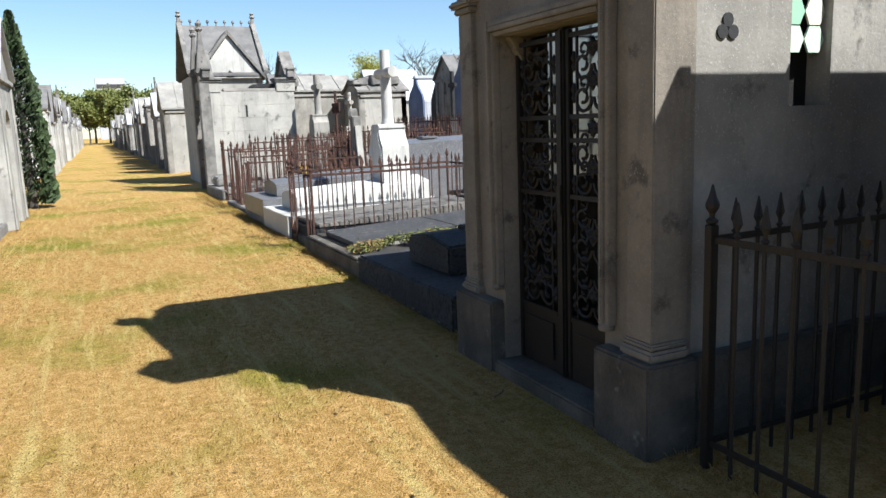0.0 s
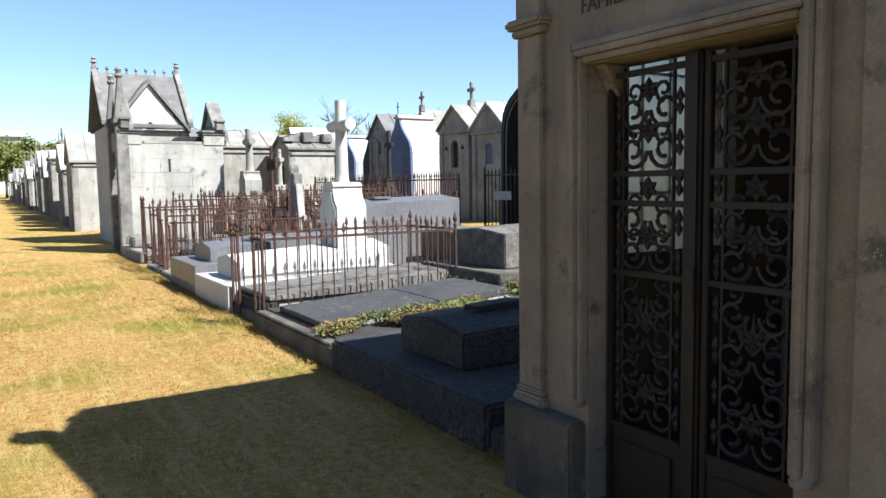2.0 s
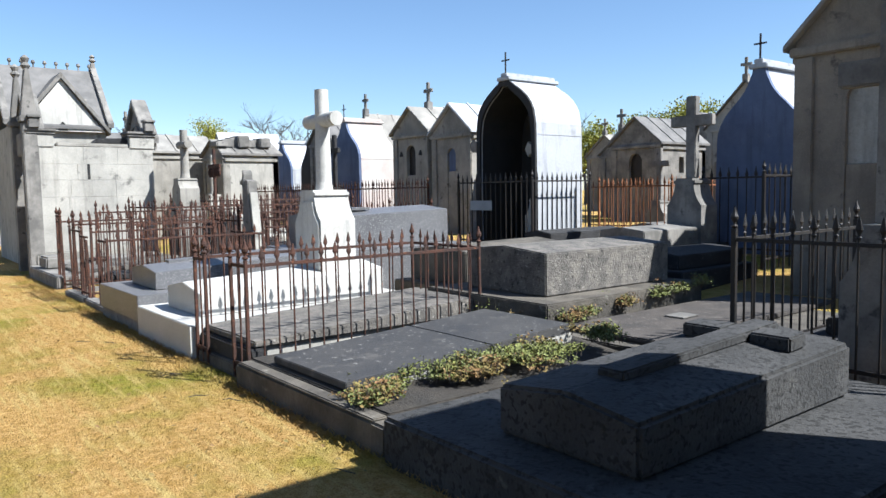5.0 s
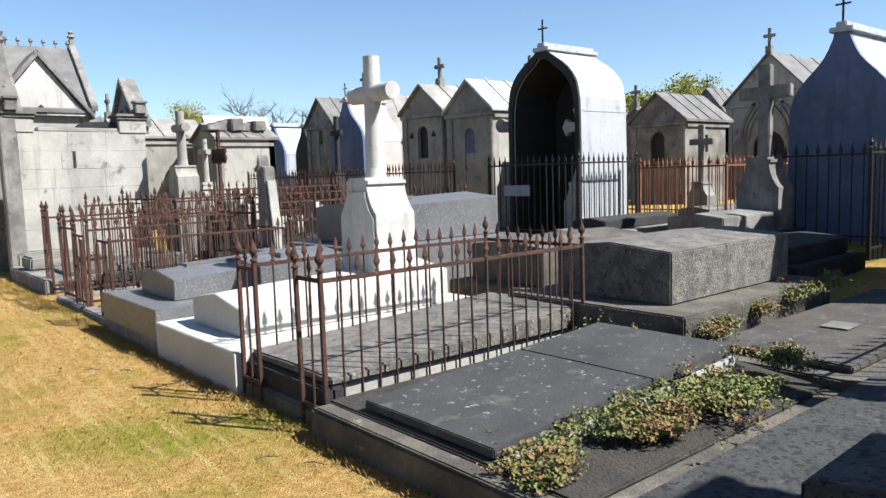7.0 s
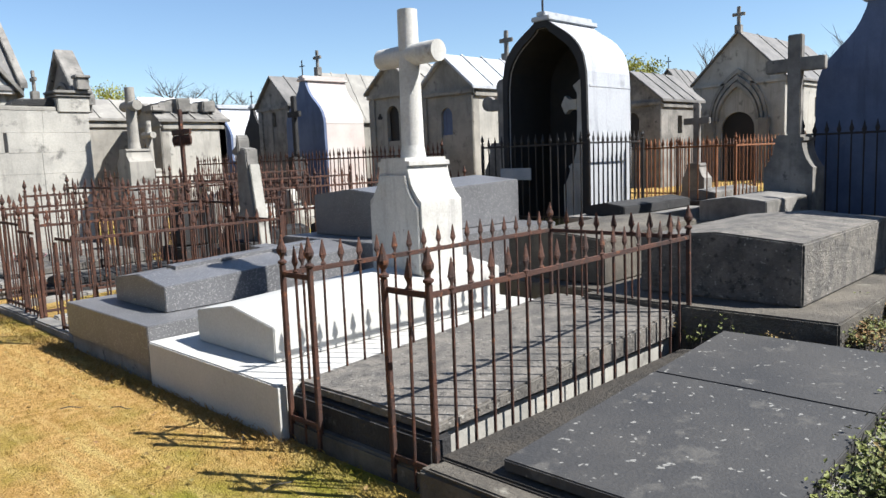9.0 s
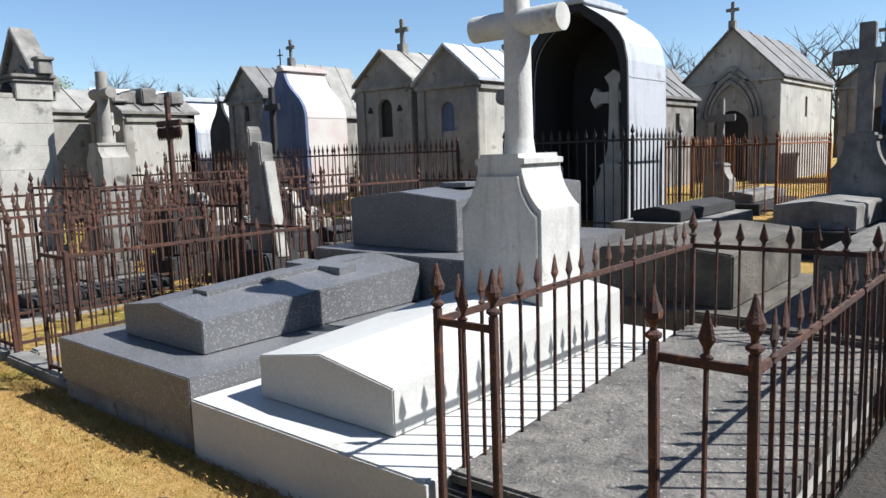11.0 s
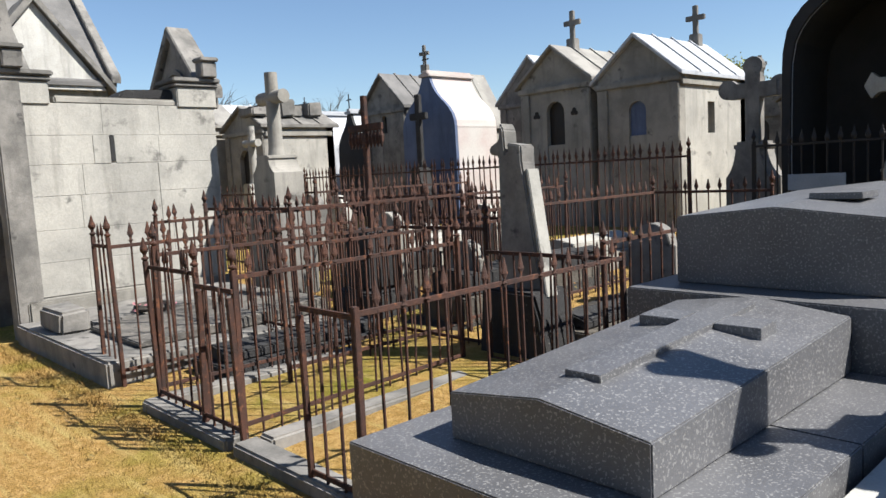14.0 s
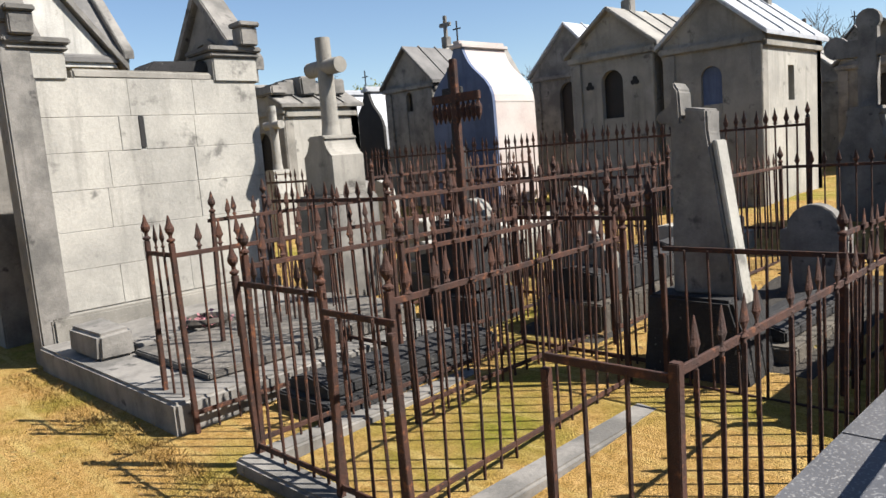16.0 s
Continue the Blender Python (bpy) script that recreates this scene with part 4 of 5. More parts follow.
iron_fence([((8.8, 15.3), (8.8, 13.3)), ((8.8, 13.3), (10.3, 13.3))], 1.35, IRON, "black iron railing with spear tips", "plot railings", 0.13, (0.1, 0.9), FLAME, 0.011, 0.02, 0.4)
e = thing("sign_plate", 8.76, 14.6, 1.1, "small grey-blue plate hung on black railing", "sign")
part("plate", box(-0.01, -0.3, 0, 0.01, 0.3, 0.18, 0.004), ENAMEL, e)

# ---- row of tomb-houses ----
mausoleum(10.92, 18.13, 0.35, 1.5, 2.3, 2.55, 3.17, "grey stone tomb-house with bricked arched niche and white zinc roof", wall=STONE, roof=ZINC, side=STONE_PALE, door="arch", dw=0.32, dh=2.15, sill=1.6, cross="stone", cross_at=2.0, infill=SHADE_BLUE)
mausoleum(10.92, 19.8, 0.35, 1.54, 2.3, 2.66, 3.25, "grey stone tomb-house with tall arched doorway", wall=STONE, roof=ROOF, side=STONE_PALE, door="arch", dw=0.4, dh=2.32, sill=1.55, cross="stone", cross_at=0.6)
vents = thing("wall_vents", 10.92, 19.8, 0.35, "pair of small dark trefoil vents in the tomb-house wall", "vent")
for yy in (-0.42, 0.42):
    bm = bmesh.new()
    for dy, dz in ((0, 0.035), (-0.035, -0.02), (0.035, -0.02)):
        merge(bm, lathe([(0.04, -0.006), (0.04, 0.006)], 0, 0, 10), pose(-0.006, yy + dy, 2.1 + dz, 0, 90, 0))
    part("vent", bm, DARK_VOID, vents)
mausoleum(13.6, 22.55, 0.35, 1.9, 2.6, 2.75, 3.68, "grey stone tomb-house with cross window", wall=STONE_GREY, roof=ZINC, dw=0.5, dh=2.5, sill=1.2, cross="")
ogee_house(11.0, 23.25, 0.35, 1.62, 1.25, 2.1, 3.22, "tomb-house with shade-blue front and curved white metal roof", SHADE_BLUE, PINK)
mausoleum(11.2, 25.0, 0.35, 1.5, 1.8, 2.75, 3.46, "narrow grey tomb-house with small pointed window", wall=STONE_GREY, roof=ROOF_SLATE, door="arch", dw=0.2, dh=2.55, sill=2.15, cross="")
ogee_house(10.5, 10.15, 0.4, 1.35, 1.7, 1.75, 2.85, "white tomb-house with shade-blue front and curved metal roof", SHADE_BLUE, ZINC)
iron_fence([((10.2, 10.9), (10.2, 9.15)), ((8.8, 9.15), (10.2, 9.15))], 1.35, IRON, "black iron railing with spear tips", "plot railings", 0.14, (0.1, 0.9), FLAME, 0.01, 0.02, 0.38)
iron_fence([((11.4, 12.3), (14.5, 12.3)), ((11.4, 12.3), (11.4, 14.0)), ((11.4, 14.0), (14.5, 14.0))], 1.25, RUST_ORANGE, "orange rusted iron railing round graves", "plot railings", 0.15, (0.1, 0.88), FLAME, 0.01, 0.02, 0.4)
iron_fence([((14.0, 14.6), (18.0, 14.6)), ((14.0, 14.6), (14.0, 16.5))], 1.2, RUST, "rusted iron railing round far graves", "plot railings", 0.16, (0.1, 0.88), FLAME, 0.01, 0.02, 0.45)
# gothic chapel with a carved arch
go = mausoleum(21.0, 16.3, 0.45, 2.6, 5.5, 2.9, 4.2, "pale gothic chapel with carved pointed portal", wall=STONE_PALE, roof=ROOF_SLATE, door="arch", dw=0.95, dh=2.0, cross="stone")
for k in range(3):
    o = arch_outline(1.25 + k * 0.22, 1.75, 10, True)[1:-1]
    i_ = arch_outline(1.1 + k * 0.22, 1.75, 10, True)[1:-1]
    part("portal_arch", prism(o + i_[::-1], "x", -0.12 + k * 0.03, -0.003), STONE, go)
for s in (-1, 1):
    part("buttress", box(-0.2, s * 0.78 - 0.14, 0, -0.004, s * 0.78 + 0.14, 1.8, 0.02), STONE, go)
mausoleum(17.2, 17.5, 0.45, 1.7, 2.2, 2.3, 3.0, "grey stone tomb-house with arched opening", wall=STONE_GREY, roof=ROOF_SLATE, door="arch", dw=0.45, dh=2.0, sill=1.1, cross="")
mausoleum(19.5, 19.8, 0.45, 1.7, 2.2, 2.2, 2.9, "grey stone tomb-house with arched niche", wall=STONE_GREY, roof=ROOF, door="arch", dw=0.45, dh=2.0, sill=1.1, cross="stone")
mausoleum(21.0, 12.6, 0.45, 2.0, 2.6, 2.5, 3.2, "grey stone tomb-house beside the gothic chapel", wall=STONE, roof=ROOF_SLATE, cross="stone")

# ---- dark cross with clover ends, far crosses ----
e = thing("grave_cross", 9.98, 15.8, 0.35, "grey stone cross with trefoil ends", "cross", "grave crosses")
part("pedestal", swept_pedestal(bmesh.new(), 0, 0, 0, 0.5, 0.6, 1.35), STONE_GREY, e)
bm = stone_cross(bmesh.new(), 0, 0, 1.35, 0.95, 0.32, 0.1, False)
for cy, cz in ((-0.34, 2.05), (0.34, 2.05), (0, 2.32)):
    merge(bm, lathe([(0.13, -0.05), (0.13, 0.05)], 0, 0, 14), pose(0, cy, cz, 0, 90, 0))
part("cross", bm, STONE_GREY, e)
grave_cross(10.54, 23.05, 0.35, 2.8, "dark iron-grey grave cross", STONE_DARK, 1.3, 0.5, 0.25, 0.07)
grave_cross(13.0, 13.7, 0.4, 1.9, "small grey grave cross", STONE_GREY, 0.8, 0.45, 0.25, 0.06)

# ---- ruined chapel with ashlar side wall ----
WX0, WX1, WY = 2.28, 4.5, 20.04
ruin = thing("ruined_chapel", WX0, WY, 0, "roofless pale ashlar chapel with broken top", "chapel")
part("wall_core", box(0.03, 0.007, -0.05, WX1 - WX0 - 0.03, 0.3, 2.44, 0.0), STONE_PALE, ruin)
rnd = random.Random(4)
z, row = 0.42, 0
while z < 2.4:
    hgt = min((0.36, 0.34, 0.36, 0.33, 0.31, 0.34)[row % 6], 2.46 - z)
    x = 0.0
    while x < WX1 - WX0 - 0.01:
        wd = min(rnd.uniform(0.5, 0.95), WX1 - WX0 - x)
        if WX1 - WX0 - x - wd < 0.25:
            wd = WX1 - WX0 - x
        cut = [(x, x + wd)]
        if row in (3, 4) and x < 0.98 < x + wd and row == 4:
            cut = [(x, 0.95), (1.0, x + wd)]
        for a, c in cut:
            if c - a > 0.03:
                part("ashlar_block", box(a + 0.0012, rnd.uniform(-0.004, 0.003), z + 0.0012, c - 0.0012, 0.0295, z + hgt - 0.0012, 0.003, None, 1), STONE_PALE, ruin)
        x += wd
    z += hgt
    row += 1
part("plinth", box(-0.04, -0.06, -0.05, WX1 - WX0 + 0.03, 0.02, 0.4, 0.02), STONE, ruin)
part("arrow_slit", box(0.955, -0.004, 1.83, 0.995, 0.0285, 2.12, 0.0), DARK_VOID, ruin)
for a, c in ((-0.05, 0.38), (WX1 - WX0 - 0.46, WX1 - WX0 + 0.03)):
    part("pier", box(a, -0.02, 2.44, c, 0.42, 2.68, 0.012), STONE_PALE, ruin)
    bm = box(a - 0.03, -0.05, 2.683, c + 0.03, 0.45, 2.72, 0.012)
    box(a - 0.05, -0.07, 2.735, c + 0.05, 0.47, 2.79, 0.014, bm)
    box(a, -0.02, 2.7, c, 0.42, 2.75, 0.0, bm)
    part("pier_cap", bm, STONE_GREY, ruin)
part("broken_top", roughen(box(0.42, 0.0, 2.445, 1.75, 0.26, 2.53, 0.02, None, 3), 0.03, 5), STONE, ruin)
part("roof_remnant", prism([(1.1, 2.53), (1.8, 2.53), (1.76, 2.66), (1.2, 2.64)], "y", 0.1, 0.5, None, 0.02), STONE_DARK, ruin)
# the two end walls still stand with their gables, copings and kneelers
for xa, xb in ((0.02, 0.24), (2.12, 2.34)):
    part("gable_wall", prism([(0.1, 2.45), (1.5, 2.45), (1.5, 2.6), (0.8, 3.42), (0.1, 2.75)], "x", xa, xb, None, 0.01), STONE_GREY, ruin)
    for s in (-1, 1):
        part("gable_coping", prism([(0.8, 3.4), (0.8 + s * 0.8, 2.56), (0.8 + s * 0.8, 2.7), (0.8, 3.55)], "x", xa - 0.07, xb + 0.02, None, 0.012), STONE_GREY, ruin)
    bm = box(xa - 0.07, -0.12, 2.795, xa + 0.12, 0.06, 2.98, 0.012)
    box(xa - 0.09, -0.15, 2.98, xa + 0.14, 0.09, 3.03, 0.012, bm)
    part("kneeler", bm, STONE_GREY, ruin)
    part("blind_arch", prism(arc(0.8, 2.6, 0.4, 0, 180, 10) + arc(0.8, 2.6, 0.34, 180, 0, 10), "x", xa - 0.03, xa - 0.002), STONE_GREY, ruin)
# its front towards the lane: two slender piers with spires and a dark opening
for yy, hh in ((0.1, 3.9), (1.3, 3.9)):
    bm = box(-0.14, yy - 0.13, -0.05, 0.12, yy + 0.13, 2.9, 0.015)
    box(-0.18, yy - 0.17, 2.9, 0.16, yy + 0.17, 3.02, 0.015, bm)
    prism([(-0.15, 3.02), (0.13, 3.02), (0.02, hh), (-0.04, hh)], "y", yy - 0.1, yy + 0.1, bm, 0.008)
    lathe([(0.05, hh), (0.09, hh + 0.06), (0.05, hh + 0.12), (0.08, hh + 0.2), (0.02, hh + 0.26)], -0.01, yy, 8, bm)
    part("front_pier", bm, STONE_GREY, ruin)
part("front_lintel", box(-0.08, 0.23, 2.3, 0.1, 1.17, 2.75, 0.02), STONE_GREY, ruin)
part("rear_wall", box(0.12, 1.32, -0.05, WX1 - WX0, 1.6, 2.44, 0.01), STONE, ruin)
part("end_wall", box(WX1 - WX0 - 0.25, 0.31, -0.05, WX1 - WX0 - 0.03, 1.31, 2.445, 0.01), STONE, ruin)
# grave in front of the wall
e = thing("tomb", 3.2, 18.7, 0.0, "broken grey stone grave with tilted slabs and a small wreath", "tomb", "tombs")
part("base", roughen(box(-1.1, -1.35, -0.05, 1.2, 1.25, 0.2, 0.02, None, 3), 0.012, 3), STONE_GREY, e)
part("slab", pitched(-0.75, 1.1, -1.1, 0.1, 0.205, 0.25, 0.255, 0.1, 0.01), LEDGER, e)
part("slab", pitched(-0.7, 1.1, 0.15, 1.1, 0.205, 0.27, 0.275, 0.08, 0.01), STONE_GREY, e)
part("fallen_stone", roughen(box(-1.0, 0.15, 0.2, -0.72, 0.75, 0.42, 0.03, None, 3), 0.02, 4), STONE_GREY, e)
e = thing("wreath", 3.1, 18.9, 0.3, "faded pink wreath lying on the grave", "wreath")
part("ring", tube([(0.16 * math.cos(a), 0.16 * math.sin(a), 0.03) for a in [i * math.pi / 8 for i in range(16)]], 0.035, 6, None, True), BARK, e)
part("flowers", leaf_mesh("flowers", 60, 0.09, 0.05, PETAL_PINK, 3, 0.5), PETAL_PINK, e)

# gothic chapel behind the ruin with a white side gable
g = thing("chapel", 2.38, 23.2, 0, "gothic chapel with white gable and cresting on its slate roof", "chapel")
part("body", box(0, 0.0, 0, 2.0, 2.6, 3.1, 0.0), STONE_PALE, g)
part("side_gable", prism([(0.15, 3.0), (1.95, 3.0), (1.05, 4.2)], "y", -0.12, 0.8), MARBLE_OLD, g, "bright white gable")
for s in (-1, 1):
    part("gable_coping", prism([(1.05, 4.2), (1.05 + s * 1.02, 2.93), (1.05 + s * 1.02, 3.05), (1.05, 4.34)], "y", -0.2, 0.85, None, 0.01), STONE_GREY, g)
for s in (-1, 1):
    part("roof", prism([(1.3, 4.55), (1.3 + s * 1.45, 3.05), (1.3 + s * 1.45, 3.13), (1.3, 4.64)], "x", -0.1, 2.1, None, 0.01), ROOF_SLATE, g)
for i in range(9):
    xx = 0.0 + i * 0.25
    bm = box(xx - 0.015, 1.28, 4.6, xx + 0.015, 1.32, 4.72, 0.003)
    lathe([(0.02, 4.7), (0.05, 4.74), (0.03, 4.8)], xx, 1.3, 6, bm)
    part("crest", bm, STONE_GREY, g)
for xx in (-0.08, 2.08):
    bm = box(xx - 0.05, 1.25, 4.5, xx + 0.05, 1.35, 4.85, 0.01)
    lathe([(0.03, 4.85), (0.09, 4.9), (0.04, 4.96), (0.07, 5.0), (0.02, 5.05)], xx, 1.3, 8, bm)
    part("finial", bm, STONE_GREY, g)
    part("roof_edge", prism([(1.3, 4.64), (2.8, 3.1), (2.8, 3.22), (1.3, 4.76), (-0.2, 3.22), (-0.2, 3.1)], "x", xx - 0.07, xx + 0.07, None, 0.01), STONE_GREY, g)
part("gable_window", prism([(0.95, 3.02), (1.15, 3.02), (1.15, 3.12), (1.05, 3.22), (0.95, 3.12)], "y", -0.13, -0.122), DARK_VOID, g)

# ---- old cemetery clutter between granite tomb and ruin ----
e = thing("grave_cross", 4.92, 19.37, 0.1, "pale stone cross with round arms on a tall pedestal", "cross", "grave crosses")
# Lower block takes a greyer stone, its shade put into the colour.
part("lower_block", box(-0.3, -0.3, -0.1, 0.3, 0.3, 1.12, 0.025), STONE_GREY, e, "lower block, greyer to carry its shade")
part("pedestal", swept_pedestal(bmesh.new(), 0, 0, 1.123, 0.42, 0.5, 0.6), STONE, e)
cross_parts(0, 0, 1.72, 0.98, 0.26, 0.088, True, STONE, e)
e = thing("stele", 4.5, 15.27, 0.1, "leaning broken grey stone stele, its sunlit edge coloured pale", "stele", "", 0)
bm = prism([(0.08, 0.5), (-0.3, 0.5), (-0.16, 1.44), (-0.16, 1.58), (-0.02, 1.6), (-0.03, 1.53), (0.0, 1.52), (0.01, 1.7), (0.05, 1.76), (0.07, 1.62), (0.16, 1.57), (0.16, 1.52), (0.07, 1.5)], "x", -0.08, 0.08, None, 0.012)
part("foot", roughen(prism([(0.26, -0.1), (-0.42, -0.1), (-0.38, 0.3), (-0.32, 0.5), (0.2, 0.5), (0.22, 0.3)], "x", -0.2, 0.2, None, 0.02), 0.012, 4), STONE_DARK, e, "blackened lower block")
part("shaft", roughen(bm, 0.01, 5), STONE_GREY, e)
# Pale strip puts the sunlight on this edge into the colour.
part("edge_strip", prism([(-0.345, 0.45), (-0.31, 0.45), (-0.175, 1.4), (-0.205, 1.4)], "x", -0.065, 0.065, None, 0.006), STONE_PALE, e)
e = thing("iron_cross", 4.8, 17.45, 0.14, "tall rusted iron grave cross with hanging ornaments", "cross")
bm = box(-0.025, -0.03, 0, 0.025, 0.03, 2.17, 0.006)
box(-0.02, -0.27, 1.82, 0.02, 0.27, 1.89, 0.006, bm)
part("cross_frame", bm, RUST, e)
for k in range(10):
    yy = -0.25 + k * 0.055
    part("hanging_drop", lathe([(0.008, 0.0), (0.03, -0.06), (0.026, -0.11), (0.005, -0.17)][::-1], 0, yy, 6, None), RUST, e, "", pose(0, 0, 1.82))
part("scroll_foot", tube([(0, y_, 0.6 + 0.12 * math.sin(y_ * 14)) for y_ in [-0.3 + 0.05 * i for i in range(13)]], 0.014, 5), RUST, e)
part("plinth", box(-0.3, -0.34, -0.1, 0.3, 0.34, 0.24, 0.02), STONE_DARK, e)
part("pedestal", roughen(box(-0.2, -0.22, 0.24, 0.2, 0.22, 0.85, 0.03, None, 3), 0.02, 4), STONE_DARK, e)

RUSTY = "rusted leaning iron railing round an old grave"
iron_fence([((2.1, 14.12), (4.2, 14.12))], 1.05, RUST, RUSTY, "old railings", 0.14, (0.1, 0.87), SPEAR, 0.0085, 0.016, 0.0, True, 0.8, 0.04, False)
iron_fence([((2.1, 14.13), (2.1, 14.55)), ((4.2, 14.13), (4.2, 15.3))], 0.97, RUST, "rusted plain iron bars closing an old grave plot", "old railings", 0.15, (0.1, 0.93), None, 0.0085, 0.014, 0.0, True, 1.2, 0.0, False)
iron_fence([((2.14, 15.3), (2.14, 15.78))], 0.96, RUST, "small leaning rusted gate of plain bars", "old railings", 0.11, (0.1, 0.93), None, 0.008, 0.016, 0.02, True, 1.5, 0.0, False)
iron_fence([((2.2, 15.4), (4.1, 15.5)), ((2.18, 15.8), (2.18, 16.55))], 1.12, RUST, RUSTY, "old railings", 0.125, (0.1, 0.87), SPEAR, 0.008, 0.016, 0.0, True, 1.6, 0.05)
iron_fence([((2.2, 16.55), (4.4, 16.55)), ((4.4, 15.5), (4.4, 16.55))], 1.2, RUST, RUSTY, "old railings", 0.12, (0.1, 0.86), SPEAR, 0.008, 0.015, 0.02, True, 1.3, 0.04)
iron_fence([((2.2, 17.3), (4.5, 17.3)), ((2.2, 17.3), (2.2, 17.7))], 1.26, RUST, RUSTY, "old railings", 0.14, (0.1, 0.86), SPEAR, 0.008, 0.015, 0.0, True, 1.0)
iron_fence([((3.6, 17.0), (7.4, 17.0)), ((3.6, 17.0), (3.6, 18.6)), ((5.5, 17.0), (5.5, 19.0))], 1.3, RUST, RUSTY, "old railings", 0.14, (0.1, 0.9), SPEAR, 0.008, 0.015, 0.1, True, 1.5, 0.04)
iron_fence([((4.6, 15.9), (7.6, 15.9)), ((7.6, 15.9), (7.6, 14.6))], 1.15, RUST, RUSTY, "old railings", 0.13, (0.1, 0.88), SPEAR, 0.008, 0.015, 0.15, True, 1.2, 0.04)
iron_fence([((4.4, 14.4), (7.2, 14.4))], 0.95, RUST, RUSTY, "old railings", 0.15, (0.1, 0.9), SPEAR, 0.008, 0.015, 0.12, True, 1.0, 0.05)
iron_fence([((8.6, 16.0), (8.6, 24.5))], 1.42, RUST, "long rusted iron railing in front of tomb-houses", "plot railings", 0.11, (0.1, 0.88), FLAME, 0.01, 0.02, 0.3, True, 1.0, 0.02)
iron_fence([((5.6, 19.6), (8.4, 19.6)), ((5.6, 19.6), (5.6, 22.5))], 1.3, RUST, RUSTY, "old railings", 0.15, (0.1, 0.88), SPEAR, 0.009, 0.02, 0.2, True, 1.2, 0.04)
iron_fence([((2.9, 18.25), (6.4, 18.25)), ((6.4, 18.25), (6.4, 16.6))], 1.3, RUST, RUSTY, "old railings", 0.13, (0.1, 0.88), SPEAR, 0.0085, 0.015, 0.05, True, 1.6, 0.05)
iron_fence([((3.0, 16.2), (5.6, 16.2)), ((5.6, 16.2), (5.6, 17.6))], 1.15, RUST, RUSTY, "old railings", 0.125, (0.1, 0.87), SPEAR, 0.0085, 0.015, 0.03, True, 1.4, 0.05)
plain_tomb(2.7, 4.3, 16.65, 17.2, 0.14, 0.27, "dark low slab between old railings", STONE_DARK, STONE_DARK, 0.06, 0.0)
# Dark tombs between the railings; they also stand in for shade there.
for x, y, l_, w_, hh in ((4.75, 16.1, 1.3, 0.6, 0.5), (5.2, 18.0, 1.2, 0.7, 0.45), (4.7, 14.75, 1.2, 0.5, 0.25), (6.3, 16.3, 1.0, 0.5, 0.4)):
    plain_tomb(x, x + l_, y, y + w_, ground_z(x) + hh * 0.5, ground_z(x) + hh, "dark old tomb standing also for shade among rusted railings", STONE_DARK, BASE_STONE, 0.08, 0.0)
# kerbs of the old graves
for y0, y1 in ((14.1, 15.3), (15.38, 16.6)):
    e = thing("grave_kerb", 3.2, (y0 + y1) / 2, 0.0, "worn grey stone kerb round an unkept grave", "kerb", "grave kerbs")
    hy = (y1 - y0) / 2
    part("front_kerb", roughen(box(-1.14, -hy, -0.05, -0.98, hy, 0.07, 0.015, None, 3), 0.006, 4), STONE_GREY, e)
    part("side_kerb", roughen(box(-0.97, hy - 0.16, -0.05, 1.0, hy, 0.08, 0.015, None, 3), 0.006, 4), STONE_GREY, e)
for x0, x1, y0, y1 in ((4.45, 7.2, 14.5, 15.8), (4.5, 7.3, 16.0, 16.9)):
    e = thing("grave_bed", (x0 + x1) / 2, (y0 + y1) / 2, ground_z((x0 + x1) / 2), "bare dark earth and leaf litter inside old railings", "grave", "grave beds")
    hx, hy = (x1 - x0) / 2, (y1 - y0) / 2
    bm = bmesh.new()
    rows = [[bm.verts.new((-hx + 2 * hx * i / 14, -hy + 2 * hy * j / 8, (-0.06 if i in (0, 14) or j in (0, 8) else 0.03 + 0.03 * noise.noise(Vector((x0 + i * 0.6, y0 + j * 0.6, 5)))) + 0.05 * (2 * hx * i / 14 - hx))) for i in range(15)] for j in range(9)]
    for a, c in zip(rows, rows[1:]):
        for i in range(14):
            bm.faces.new([a[i], a[i + 1], c[i + 1], c[i]])
    part("earth", bm, SOIL, e, "", None, True)
    lb, rl = bmesh.new(), random.Random(int(x0 * 10 + y0))
    for _ in range(120):
        p = Vector((rl.uniform(-hx, hx) * 0.95, rl.uniform(-hy, hy) * 0.9, 0.0))
        p.z = 0.05 + 0.05 * p.x
        q, s_ = Euler((rl.uniform(-0.6, 0.6), rl.uniform(-0.6, 0.6), rl.uniform(0, 6.3))).to_matrix(), rl.uniform(0.02, 0.055)
        lb.faces.new([lb.verts.new(p + q @ (Vector(c_) * s_)) for c_ in ((-0.5, 0, 0), (0, -0.35, 0.08), (0.55, 0, -0.05), (0, 0.35, 0.08))])
    tagged(part("leaf_litter", lb, LEAF_DRY, e), "", "", "", "stuff")
for i, (x, y, h, wd) in enumerate(((5.4, 17.9, 1.0, 0.5), (6.6, 17.6, 0.9, 0.55), (6.2, 20.6, 1.2, 0.5), (5.1, 16.4, 0.75, 0.4), (7.2, 21.4, 1.0, 0.6), (6.4, 15.2, 0.7, 0.5))):
    e = thing("headstone", x, y, ground_z(x), "weathered pale headstone among rusted railings", "headstone", "headstones")
    hw = wd / 2
    part("slab", prism([(-hw, -0.05), (hw, -0.05), (hw, h * 0.75)] + arc(0, h * 0.75, hw * 0.8, 0, 180, 8) + [(-hw, h * 0.75)], "x", -0.07, 0.07, None, 0.008), (STONE, STONE_PALE, STONE_GREY)[i % 3], e)
